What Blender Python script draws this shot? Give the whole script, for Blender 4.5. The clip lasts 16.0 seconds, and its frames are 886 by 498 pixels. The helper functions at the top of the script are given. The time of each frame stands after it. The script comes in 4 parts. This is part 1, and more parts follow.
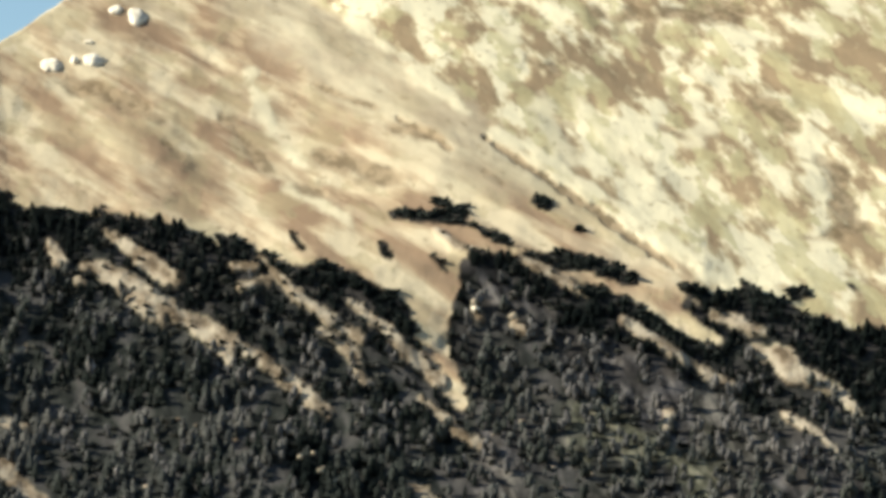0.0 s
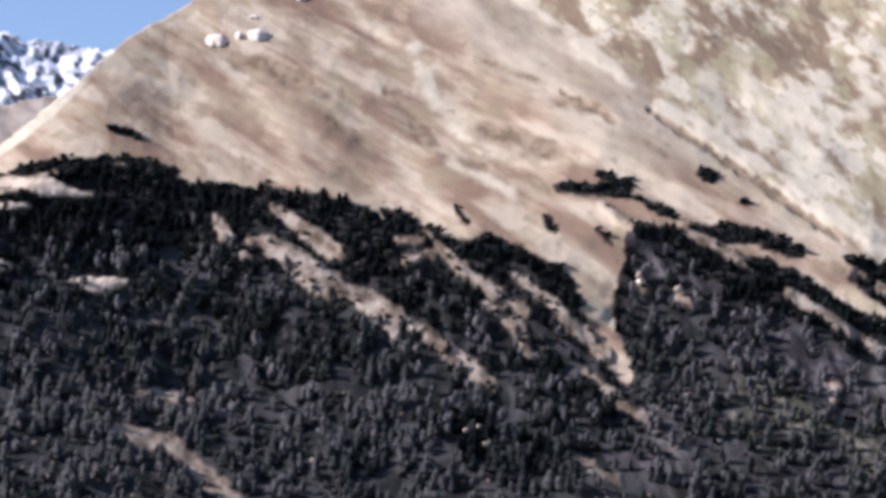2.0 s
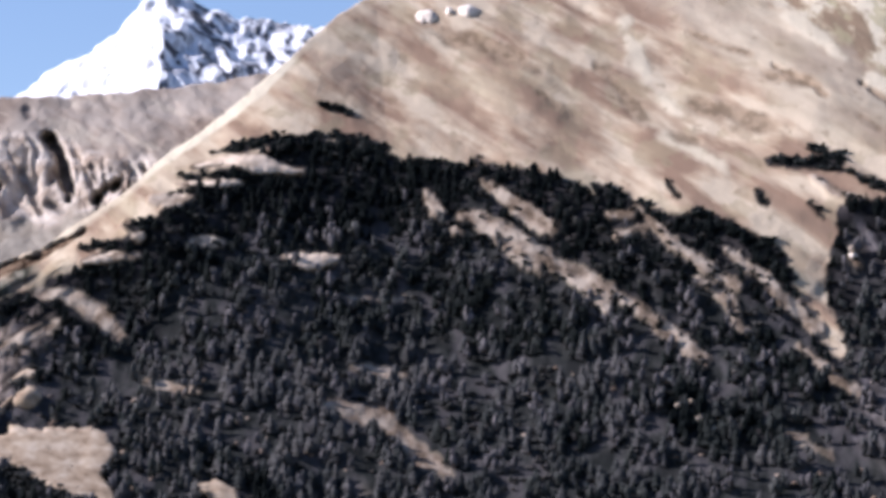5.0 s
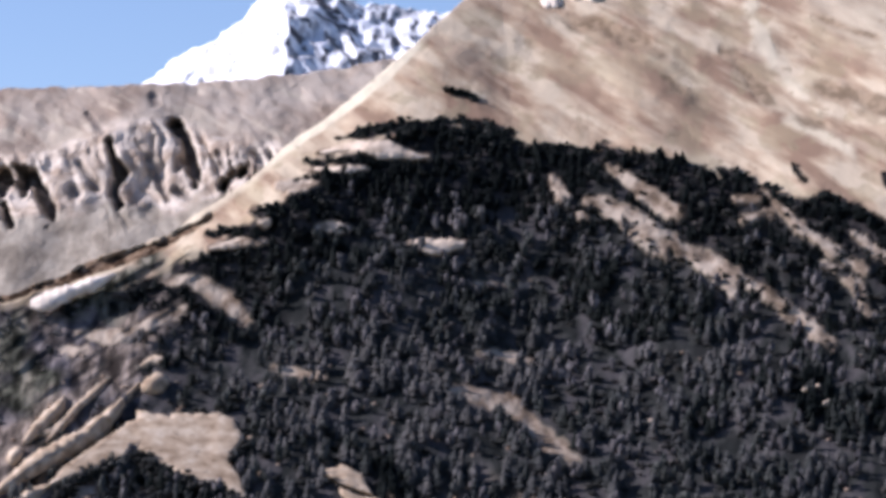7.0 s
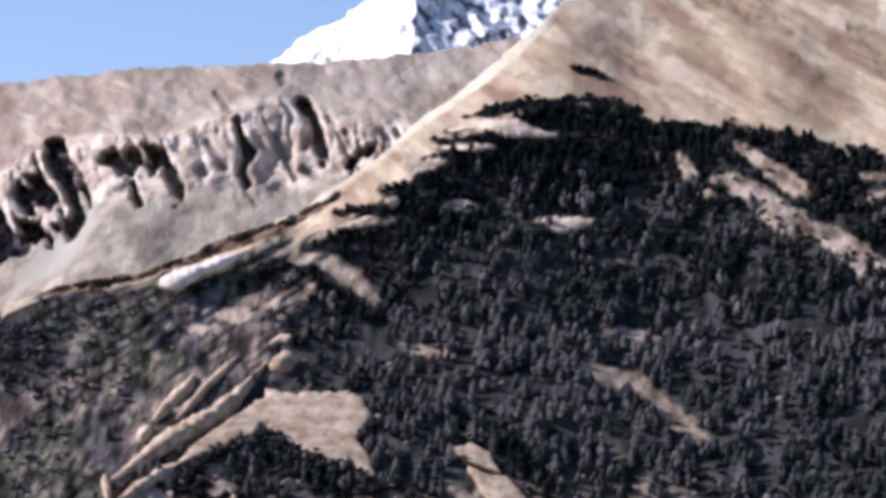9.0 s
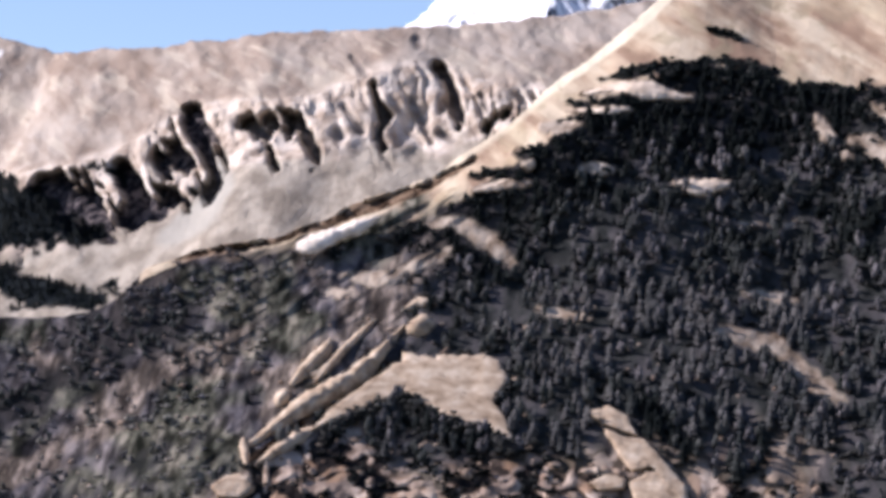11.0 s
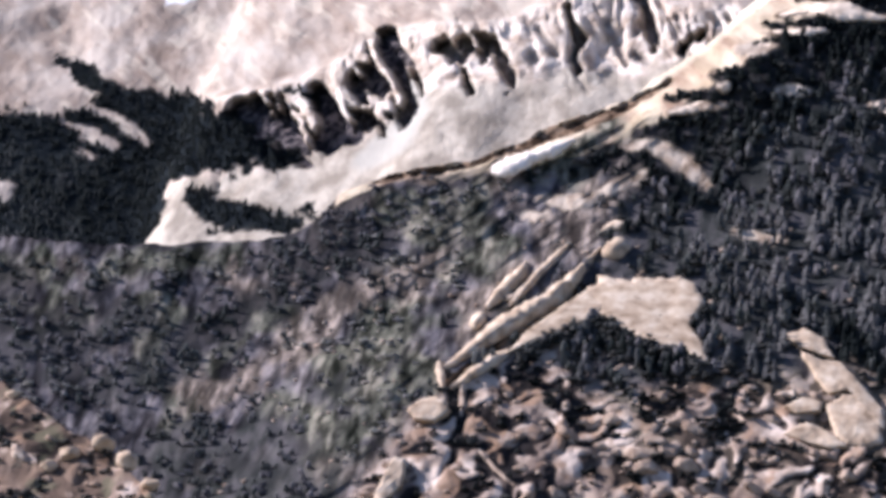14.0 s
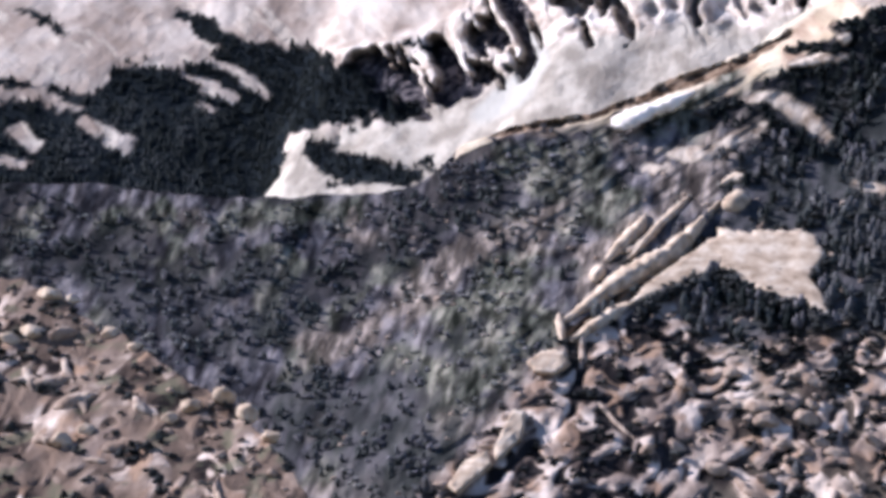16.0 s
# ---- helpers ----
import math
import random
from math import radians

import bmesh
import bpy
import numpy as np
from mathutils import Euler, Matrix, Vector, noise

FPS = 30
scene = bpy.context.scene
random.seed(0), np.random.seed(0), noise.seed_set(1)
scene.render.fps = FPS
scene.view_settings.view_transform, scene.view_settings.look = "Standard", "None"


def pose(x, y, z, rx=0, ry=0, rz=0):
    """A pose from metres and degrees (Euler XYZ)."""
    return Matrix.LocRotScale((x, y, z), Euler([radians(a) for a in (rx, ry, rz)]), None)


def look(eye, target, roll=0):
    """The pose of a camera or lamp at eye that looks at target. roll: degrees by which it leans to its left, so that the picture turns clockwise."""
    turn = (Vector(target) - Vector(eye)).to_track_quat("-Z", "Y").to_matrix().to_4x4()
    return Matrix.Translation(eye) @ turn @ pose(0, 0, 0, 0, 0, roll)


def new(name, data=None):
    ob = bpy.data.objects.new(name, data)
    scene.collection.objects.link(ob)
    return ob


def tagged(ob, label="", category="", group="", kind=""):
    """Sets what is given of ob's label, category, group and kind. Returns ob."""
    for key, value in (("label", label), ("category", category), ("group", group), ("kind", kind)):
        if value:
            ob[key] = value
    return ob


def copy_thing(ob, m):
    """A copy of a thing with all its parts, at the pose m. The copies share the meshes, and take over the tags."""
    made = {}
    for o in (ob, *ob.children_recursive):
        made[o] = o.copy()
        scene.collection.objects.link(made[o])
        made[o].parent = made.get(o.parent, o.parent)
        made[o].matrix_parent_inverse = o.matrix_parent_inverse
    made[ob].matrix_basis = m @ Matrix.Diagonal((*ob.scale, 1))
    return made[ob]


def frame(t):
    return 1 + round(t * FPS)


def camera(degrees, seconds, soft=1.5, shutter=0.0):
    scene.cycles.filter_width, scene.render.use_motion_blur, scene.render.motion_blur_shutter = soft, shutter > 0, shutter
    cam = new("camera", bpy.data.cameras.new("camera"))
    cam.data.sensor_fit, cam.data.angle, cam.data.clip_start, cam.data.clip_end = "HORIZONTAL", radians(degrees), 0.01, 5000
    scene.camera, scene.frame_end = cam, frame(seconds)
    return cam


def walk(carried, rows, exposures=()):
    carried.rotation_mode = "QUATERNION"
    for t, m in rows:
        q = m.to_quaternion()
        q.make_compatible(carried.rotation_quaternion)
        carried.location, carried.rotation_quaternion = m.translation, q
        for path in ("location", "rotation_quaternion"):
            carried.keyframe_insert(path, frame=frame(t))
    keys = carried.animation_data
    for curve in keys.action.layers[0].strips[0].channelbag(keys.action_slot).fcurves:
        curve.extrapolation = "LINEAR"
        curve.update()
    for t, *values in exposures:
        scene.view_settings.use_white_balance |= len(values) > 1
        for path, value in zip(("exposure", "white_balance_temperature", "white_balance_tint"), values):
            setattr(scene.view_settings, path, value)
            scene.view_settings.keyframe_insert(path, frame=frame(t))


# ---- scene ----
import itertools

cam = camera(14, 16.0, soft=4.3)
EYE_Z = 120.0


def aim(yaw, pitch, roll):
    """The camera on its tripod across the valley: degrees to the right, up, and of lean."""
    a, e = radians(yaw), radians(pitch)
    eye = Vector((0, 0, EYE_Z))
    return look(eye, eye + Vector((math.sin(a) * math.cos(e), math.cos(a) * math.cos(e), math.sin(e))) * 100, roll)


PATH = [
    (0.0, 8.791, 5.483, -0.256), (0.5, 8.085, 5.358, -0.252), (1.0, 7.472, 5.270, -0.248),
    (1.5, 6.772, 5.166, -0.244), (2.0, 6.160, 5.075, -0.240), (2.5, 5.554, 4.994, -0.235),
    (3.0, 4.999, 4.925, -0.231), (3.5, 4.398, 4.851, -0.227), (4.0, 3.870, 4.799, -0.223),
    (6.5, 1.252, 4.523, -0.275), (7.0, 0.791, 4.468, -0.269), (7.5, 0.257, 4.399, -0.262),
    (8.0, -0.238, 4.316, -0.255), (8.5, -0.751, 4.228, -0.248), (9.0, -1.242, 4.134, -0.241),
    (11.5, -3.953, 3.385, -0.357), (12.0, -4.474, 3.198, -0.353), (12.5, -5.015, 2.977, -0.350),
    (13.0, -5.519, 2.788, -0.346), (13.5, -5.998, 2.588, -0.343), (14.0, -6.527, 2.356, -0.339),
    (14.5, -6.989, 2.171, -0.336), (15.0, -7.487, 1.967, -0.332), (15.5, -7.910, 1.804, -0.329),
    (16.0, -8.432, 1.615, -0.325),
]
# seconds, stops, kelvin, tint
EXPOSURES = [(0.0, 1.04, 6700, -4), (1.1, 1.04, 6700, -4), (1.4, 0.90, 5650, 22), (2.2, 0.82, 5560, 21), (9.2, 0.82, 5600, 23),
             (11.3, 1.00, 5800, 22), (11.9, 1.08, 6450, 9), (13.3, 1.26, 6900, 5), (13.9, 1.32, 5560, 22), (16.0, 1.38, 5270, 21)]
walk(cam, [(t, aim(a, p, r)) for t, a, p, r in PATH], EXPOSURES)

# ---------------------------------------------------------------- light
SUN_SIDE, SUN_UP = 74.0, 34.0          # degrees left of the view's axis, and above the horizon
sun_way = Vector((-math.sin(radians(SUN_SIDE)) * math.cos(radians(SUN_UP)),
                  math.cos(radians(SUN_SIDE)) * math.cos(radians(SUN_UP)), math.sin(radians(SUN_UP))))
world = bpy.data.worlds.new("sky")
scene.world = world
world.use_nodes = True
wn = world.node_tree
sky = wn.nodes.new("ShaderNodeTexSky")
sky.sky_type, sky.sun_disc = "NISHITA", False
sky.sun_elevation, sky.sun_rotation = radians(SUN_UP), radians(-SUN_SIDE)
sky.altitude, sky.dust_density, sky.ozone_density = 2000, 1.0, 0.3
wn.links.new(sky.outputs[0], wn.nodes["Background"].inputs[0])
wn.nodes["Background"].inputs[1].default_value = 0.068
sun = new("sun", bpy.data.lights.new("sun", "SUN"))
sun.data.energy, sun.data.angle, sun.data.color = 5.0, radians(0.5), (1.0, 0.905, 0.80)
sun.matrix_world = look(sun_way * 4000, (0, 0, 0))

# ---------------------------------------------------------------- numbers for relief


def lattice(ix, iy, seed):
    h = np.sin(ix * 127.1 + iy * 311.7 + seed * 74.7) * 43758.5453
    return h - np.floor(h)


def vnoise(x, y, seed=0):
    """Smooth value noise, -1 to 1."""
    x, y = np.asarray(x, float), np.asarray(y, float)
    ix, iy = np.floor(x), np.floor(y)
    fx, fy = x - ix, y - iy
    fx, fy = fx * fx * fx * (fx * (fx * 6 - 15) + 10), fy * fy * fy * (fy * (fy * 6 - 15) + 10)
    a, b = lattice(ix, iy, seed), lattice(ix + 1, iy, seed)
    c, d = lattice(ix, iy + 1, seed), lattice(ix + 1, iy + 1, seed)
    return 2 * (a + (b - a) * fx + (c - a) * fy + (a - b - c + d) * fx * fy) - 1


def fbm(x, y, size, octaves=4, seed=0, gain=0.5):
    total, amp, s = 0, 1.0, 1.0 / size
    for k in range(octaves):
        total = total + amp * vnoise(x * s + 17.3 * k, y * s - 9.1 * k, seed + k)
        amp, s = amp * gain, s * 2.03
    return total


def smooth(a, b, x):
    t = np.clip((x - a) / (b - a), 0, 1)
    return t * t * (3 - 2 * t)


def line(pts, soft=0.0):
    """A broken line as a function: x, height, x, height, ...; soft: metres over which its corners are rounded."""
    p = np.array(pts, float).reshape(-1, 2)
    if not soft:
        return lambda x: np.interp(x, p[:, 0], p[:, 1])
    steps = np.linspace(-1, 1, 9)
    fall = (1 - 0.9 * np.abs(steps)) / (1 - 0.9 * np.abs(steps)).sum()
    return lambda x: sum(w * np.interp(x + soft * s, p[:, 0], p[:, 1]) for s, w in zip(steps, fall))


def near_line(x, z, pts):
    """Distance in metres from a broken line in the slope's front view."""
    p = np.array(pts, float).reshape(-1, 2)
    best = np.full(np.shape(x), 1e9)
    for (x0, z0), (x1, z1) in zip(p[:-1], p[1:]):
        dx, dz = x1 - x0, z1 - z0
        t = np.clip(((x - x0) * dx + (z - z0) * dz) / (dx * dx + dz * dz + 1e-9), 0, 1)
        best = np.minimum(best, np.hypot(x - x0 - t * dx, z - z0 - t * dz))
    return best


# ---------------------------------------------------------------- shape of the land
# The great slope, seen from the valley: heights over x.
crest_z = line([-760, 150, -580, 190, -453, 200, -413, 200, -370, 193, -316, 191, -262, 194, -248, 202, -238, 217,
                -217, 227, -181, 232, -160, 240, -144, 249, -126, 256, -112, 262, -98, 270, -86, 280, -68, 295, -50, 315, -22, 339, 7, 370, 38, 408,
                60, 427, 94, 457, 150, 505, 240, 560, 420, 590, 560, 520, 760, 330])
break_z = line([-640, 215, -240, 222, -120, 245, -86, 254, -66, 267, -47, 279, -23, 298, -1, 316, 27, 321, 71, 309,
                98, 301, 125, 297, 150, 288, 177, 278, 209, 272, 250, 277, 285, 284, 314, 278, 341, 264, 363, 258,
                406, 246, 445, 239, 700, 215], 22)
wood_z = line([-700, 150, -453, 195, -413, 195, -370, 188, -316, 186, -260, 190, -244, 196, -217, 219, -181, 223, -126, 236, -86, 250, -61, 271,
               -51, 280, -29, 296, -13, 309, 3, 317, 28, 321, 48, 315, 75, 306, 94, 304, 104, 306, 122, 303, 143, 298, 160, 289,
               177, 277, 184, 272, 193, 278, 210, 271, 231, 260, 237, 240, 243, 226, 257, 248, 265, 271, 271, 281, 288, 278,
               298, 273, 312, 260, 339, 248, 359, 247, 366, 256, 394, 258, 404, 253, 413, 246, 445, 238, 700, 215])
rib_x = line([64, -219, 93, -193, 113, -184, 127, -169, 154, -127, 170, -106, 186, -92], 12)

# bare strips among the trees, as chains of x, height and half the width in metres
STREAKS = [[79, 287, 4.1, 83, 280, 3.8],
    [89, 269, 2.1, 91, 268, 2.1],
    [93, 277, 2.2, 106, 271, 5.9, 117, 263, 7.4, 122, 253, 5.8, 127, 246, 2.1],
    [100, 298, 1.4, 111, 290, 2.2, 118, 281, 3.8, 127, 273, 5.3, 135, 270, 3.7],
    [127, 259, 2.4, 135, 249, 3.7, 145, 244, 5.2, 153, 235, 5.7, 154, 227, 2.1],
    [157, 238, 1.8, 164, 232, 2.8, 173, 224, 3.3, 182, 215, 3.5, 191, 206, 3.5, 196, 201, 1.5]]
STREAKS += [[162, 275, 1.9, 171, 276, 3.7, 177, 278, 1.3],
    [164, 264, 1.8, 176, 267, 2.9],
    [177, 276, 1.3, 183, 267, 2.4, 192, 256, 2.9, 204, 246, 2.8, 215, 236, 2],
    [195, 240, 1.5, 203, 236, 2.1, 210, 229, 3.1, 212, 218, 3, 218, 213, 1.5],
    [213, 255, 2.1, 226, 243, 3.1, 236, 228, 3.6, 246, 216, 3.5],
    [236, 208, 1.7, 245, 197, 2.5, 252, 188, 2.9, 260, 184, 2.4]]
STREAKS_EAST = [[293, 278, 2.6, 305, 270, 3.6, 311, 265, 2.6, 317, 260, 1.3],
    [332, 245, 1.8, 340, 239, 3, 348, 232, 3, 355, 225, 3, 359, 223, 1.2],
    [362, 220, 2, 368, 214, 3.2, 372, 212, 1.7],
    [374, 246, 3, 383, 242, 3.5, 390, 237, 2],
    [387, 228, 3.5, 396, 225, 5.4, 398, 218, 5.9, 409, 214, 3.4, 416, 206, 3.4, 420, 200, 1.9],
    [390, 198, 1.7, 397, 191, 2.2, 403, 183, 1.4],
    [341, 200, 2, 336, 192, 1.5]]
STREAKS_EAST += [[331, 185, 1.2, 333, 185, 1.2],
    [355, 173, 1.2, 360, 173, 1.4],
    [268, 251, 2, 269, 249, 2],
    [285, 244, 1.8, 288, 243, 1.8],
    [260, 293, 2.1, 267, 286, 2.6, 274, 280, 1.6],
    [284, 243, 2.5, 287, 239, 2]]
# tongues of grass running down into the wood
TONGUES = [[236, 300, 10, 239, 280, 8.5, 240, 268, 7.2, 241, 255, 5.6, 246, 240, 6.1, 249, 221, 5.8, 253, 206, 3.5],
    [256, 280, 4.7, 258, 264, 4.7, 253, 258, 2.6],
    [342, 257, 3.4, 351, 254, 7.3, 357, 246, 5.8, 362, 241, 4.5, 371, 235, 2]]
FINGERS = [[-38, 306, 1.0, -21, 309, 2.9, -4, 306, 3.9, 12, 302, 2.1, 18, 302, 1.4],
    [-42, 296, 1.8, -26, 295, 3.2, -13, 296, 2.1],
    [-54, 286, 3.2, -43, 286, 4.3, -37, 288, 1.4],
    [-67, 274, 2.1, -61, 267, 2.7],
    [-33, 264, 2.7, -22, 263, 2.7],
    [10, 256, 2.5, 20, 253, 3.8, 33, 255, 3.1],
    [-87, 253, 1.4, -71, 256, 2.5, -60, 256, 1.4]]
CLEARINGS = [[-105, 238, 2.1, -93, 238, 3.2, -80, 229, 4.2, -69, 218, 3.1],
    [-111, 217, 1.6, -102, 221, 2.3, -96, 223, 1.6],
    [-144, 212, 2.3, -132, 210, 3.9, -122, 210, 2.8, -109, 216, 2.3, -96, 219, 1.3],
    [-151, 203, 2.1, -141, 203, 2.3],
    [-106, 236, 1.8, -95, 237, 1.8, -87, 234, 1.3]]
CLEARINGS += [[-55, 194, 1.8, -42, 191, 2.5, -31, 190, 1.5],
    [26, 183, 2, 38, 179, 4, 51, 176, 3.7, 62, 164, 3.2, 70, 156, 4.4, 76, 150, 2.2],
    [40, 235, 1.1, 63, 234, 1],
    [40, 200, 1.6, 52, 198, 2.2, 64, 196, 1.2],
    [222, 167, 1.5, 232, 160, 1.9, 236, 157, 1.2]]
# the ridge's sunlit edge, painted pale, and its brown lip with shade painted in
SUNLIT_EDGE = [[-60, 303, 1.6, -33, 328, 3.6, -16, 344, 4.2, -1, 358, 3.2, 12, 374, 2.2]]
# first strip: shade below the long rock rib, drawn in dark brown
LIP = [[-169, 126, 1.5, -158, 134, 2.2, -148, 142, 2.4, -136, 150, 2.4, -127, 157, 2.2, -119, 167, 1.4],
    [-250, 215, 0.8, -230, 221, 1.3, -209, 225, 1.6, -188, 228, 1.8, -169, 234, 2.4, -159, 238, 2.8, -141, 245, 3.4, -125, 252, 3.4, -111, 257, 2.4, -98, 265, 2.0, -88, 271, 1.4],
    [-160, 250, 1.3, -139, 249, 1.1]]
# dark thickets in the open grass and along the edge of the wood
GROVES = [[242, 305, 1.4, 254, 302, 3.5, 269, 301, 3.5, 276, 296, 1.3],
    [278, 296, 1.3, 286, 289, 2.1, 290, 284, 1.6],
    [266, 311, 1.9, 268, 309, 1.9],
    [275, 307, 1.6, 275, 304, 1.6],
    [297, 279, 1.8, 311, 276, 4.7, 321, 275, 6.2, 333, 270, 4.6, 341, 264, 2.3]]
GROVES += [[320, 261, 3.3, 334, 254, 3.3, 344, 245, 3.3, 354, 235, 3.2, 362, 228, 3, 372, 220, 3],
    [365, 259, 2.5, 374, 254, 3.5, 392, 255, 4, 402, 249, 5.5, 412, 241, 5],
    [413, 257, 3.3, 417, 258, 2.3],
    [312, 311, 2.2, 316, 308, 2.4],
    [442, 262, 2, 444, 262, 1.5]]
LOW_GROVES = [[233, 286, 2.7, 233, 280, 1.6],
    [253, 280, 1.3, 259, 271, 1.6],
    [192, 292, 1.6, 194, 285, 1.9],
    [200, 275, 2.1, 209, 268, 2.9, 222, 264, 2.6, 231, 257, 2.8, 237, 244, 3.3],
    [177, 280, 1.3, 186, 271, 1.6],
    [159, 290, 2.4, 170, 282, 2.1],
    [283, 265, 1.8, 299, 256, 3.1, 309, 250, 2],
    [103, 307, 1.6, 106, 298, 2.2],
    [327, 296, 1.3, 327, 294, 1.3],
    [393, 262, 1.5, 393, 258, 1.5]]
# mostly strips of shade along the crest, filled in with added thickets
CREST_SHADE = [[-109, 178, 2.2, -95, 178, 3, -80, 177, 2.2],
    [-27, 314, 0.8, -4, 319, 2.8, 14, 320, 3.3, 26, 320, 3.9],
    [-43, 300, 0.8, -26, 300, 1.4, 1, 299, 2.2],
    [-46, 291, 1.1, -26, 292, 1.9, -4, 292, 2.2],
    [-65, 271, 1.9, -52, 271, 2.4, -37, 276, 1.9],
    [-52, 278, 1.4, -37, 282, 1.9]]
CREST_SHADE += [[-88, 262, 1.1, -66, 261, 2.1],
    [-97, 245, 1.3, -84, 250, 1.6, -68, 251, 1.6],
    [31, 324, 1.1, 42, 322, 2, 59, 315, 1.4],
    [30, 342, 1.1, 35, 342, 2.3, 41, 339, 2],
    [17, 320, 2.8, 53, 312, 2.5, 69, 305, 1.9, 91, 305, 2.5, 101, 296, 2.2]]
DARK_CLUMPS = [[159, 184, 3.5, 174, 181, 7.4, 182, 172, 9.8, 194, 161, 8.7, 205, 170, 6.3],
    [389, 186, 7.2, 378, 174, 7.1, 388, 168, 7.1],
    [-131, 135, 6.2, -113, 138, 6.7, -94, 138, 6.2, -77, 132, 4.7],
    [-8, 146, 3.4, 6, 134, 4.8, 12, 124, 4.7]]
# bushy hollow below the big slab
UNDER_SLAB = [([-135, 134, -110, 142, -92, 134, -70, 124, -55, 114], 13.0)]
# brown earth scars and pale grass on the open slope
EARTH = [([473, 336, 463, 307], 6.0), ([454, 380, 464, 363], 6.0), ([407, 401, 404, 409], 4.0), ([398, 360, 402, 356], 3.5), ([403, 446, 475, 450], 7.0), ([294, 330, 299, 323], 2.6),
         ([259, 361, 278, 351], 3.6), ([227, 393, 251, 376], 3.0), ([89, 397, 117, 385, 142, 369], 4.5), ([142, 351, 147, 344], 2.6), ([175, 369, 191, 335, 210, 320], 4.0),
         ([221, 342, 250, 326], 6.0), ([342, 409, 360, 400], 4.0), ([436, 290, 469, 297], 3.0)]
SCAR = [[300, 350, 1.5, 330, 316, 2.4, 347, 294, 2.6, 362, 273, 1.5], [262, 366, 1.5, 280, 345, 1.6]]
SCAR_LIP = [([309, 356, 339, 324, 357, 302, 375, 276], 4.5)]
PALE = [([353, 379, 370, 348, 369, 325], 8.0), ([337, 371, 339, 336], 7.0), ([257, 445, 277, 408, 294, 374], 4.0), ([309, 350, 349, 297, 377, 267], 4.0), ([377, 267, 410, 255], 6.0),
        ([193, 403, 197, 362, 212, 327], 4.0), ([191, 335, 221, 298], 4.0), ([401, 352, 423, 364], 7.0), ([337, 449, 340, 431], 5.0)]



def reach(x, z, groups):
    """Metres inside the nearest of the tapering chains (negative outside)."""
    shape = np.shape(x)
    x, z = np.ravel(x), np.ravel(z)
    best = np.full(len(x), -30.0)
    for chain in itertools.chain(*groups):
        p = np.array(chain, float).reshape(-1, 3)
        pad = p[:, 2].max() + 14
        i = np.flatnonzero((x > p[:, 0].min() - pad) & (x < p[:, 0].max() + pad) & (z > p[:, 1].min() - pad) & (z < p[:, 1].max() + pad))
        if not len(i):
            continue
        px, pz, inside = x[i], z[i], np.full(len(i), -30.0)
        for (x0, z0, w0), (x1, z1, w1) in zip(p[:-1], p[1:]):
            dx, dz = x1 - x0, z1 - z0
            t = np.clip(((px - x0) * dx + (pz - z0) * dz) / (dx * dx + dz * dz + 1e-9), 0, 1)
            inside = np.maximum(inside, w0 + (w1 - w0) * t - np.hypot(px - x0 - t * dx, pz - z0 - t * dz))
        best[i] = np.maximum(best[i], inside)
    return best.reshape(shape)


def strip(x, z, groups, ragged=1.4):
    """1 inside any of the chains, with ragged edges."""
    return smooth(-0.8, 0.8, reach(x, z, groups) + 0.3 + ragged * fbm(x, z, 6, 3, 31, 0.6))


def clump(x, z):
    """1 in the darkest stands of trees."""
    return smooth(-3, 3, reach(x, z, (DARK_CLUMPS,)) + 2.5 * fbm(x, z, 11, 3, 37))


def patch(x, z, groups):
    """Like strip, with a wide uncertain edge: patches of earth and grass."""
    wob = fbm(x, z, 11, 4, 37)
    m = np.zeros(np.shape(x))
    for group in groups:
        for pts, half in group:
            m = np.maximum(m, 1 - smooth(0.2, 1.5, near_line(x, z, pts) / half + 0.9 * wob))
    return m


def spur(x, z):
    low = np.clip((205 - z) / 145, 0, 1.3)
    d = x - rib_x(z)
    return low * np.where(d < 0, np.exp(-(d / 75) ** 2), np.exp(-(d / 800) ** 2))


def face_y(x, z):
    """Distance of the great slope at x and height z, before its relief."""
    zb = break_z(x)
    cot = 1.45 - 0.28 * smooth(-220, -60, x)
    y = 1600 + cot * (np.minimum(z, zb) - 170) + 1.96 * np.maximum(z - zb, 0)
    y = y - 0.28 * np.maximum(x - 60, 0) - 0.12 * np.clip(x + 230, -250, 0) - 85 * spur(x, z)
    return y + 12 * np.clip((205 - z) / 145, 0, 1.3) * np.exp(-((x + 250) / 60) ** 2)


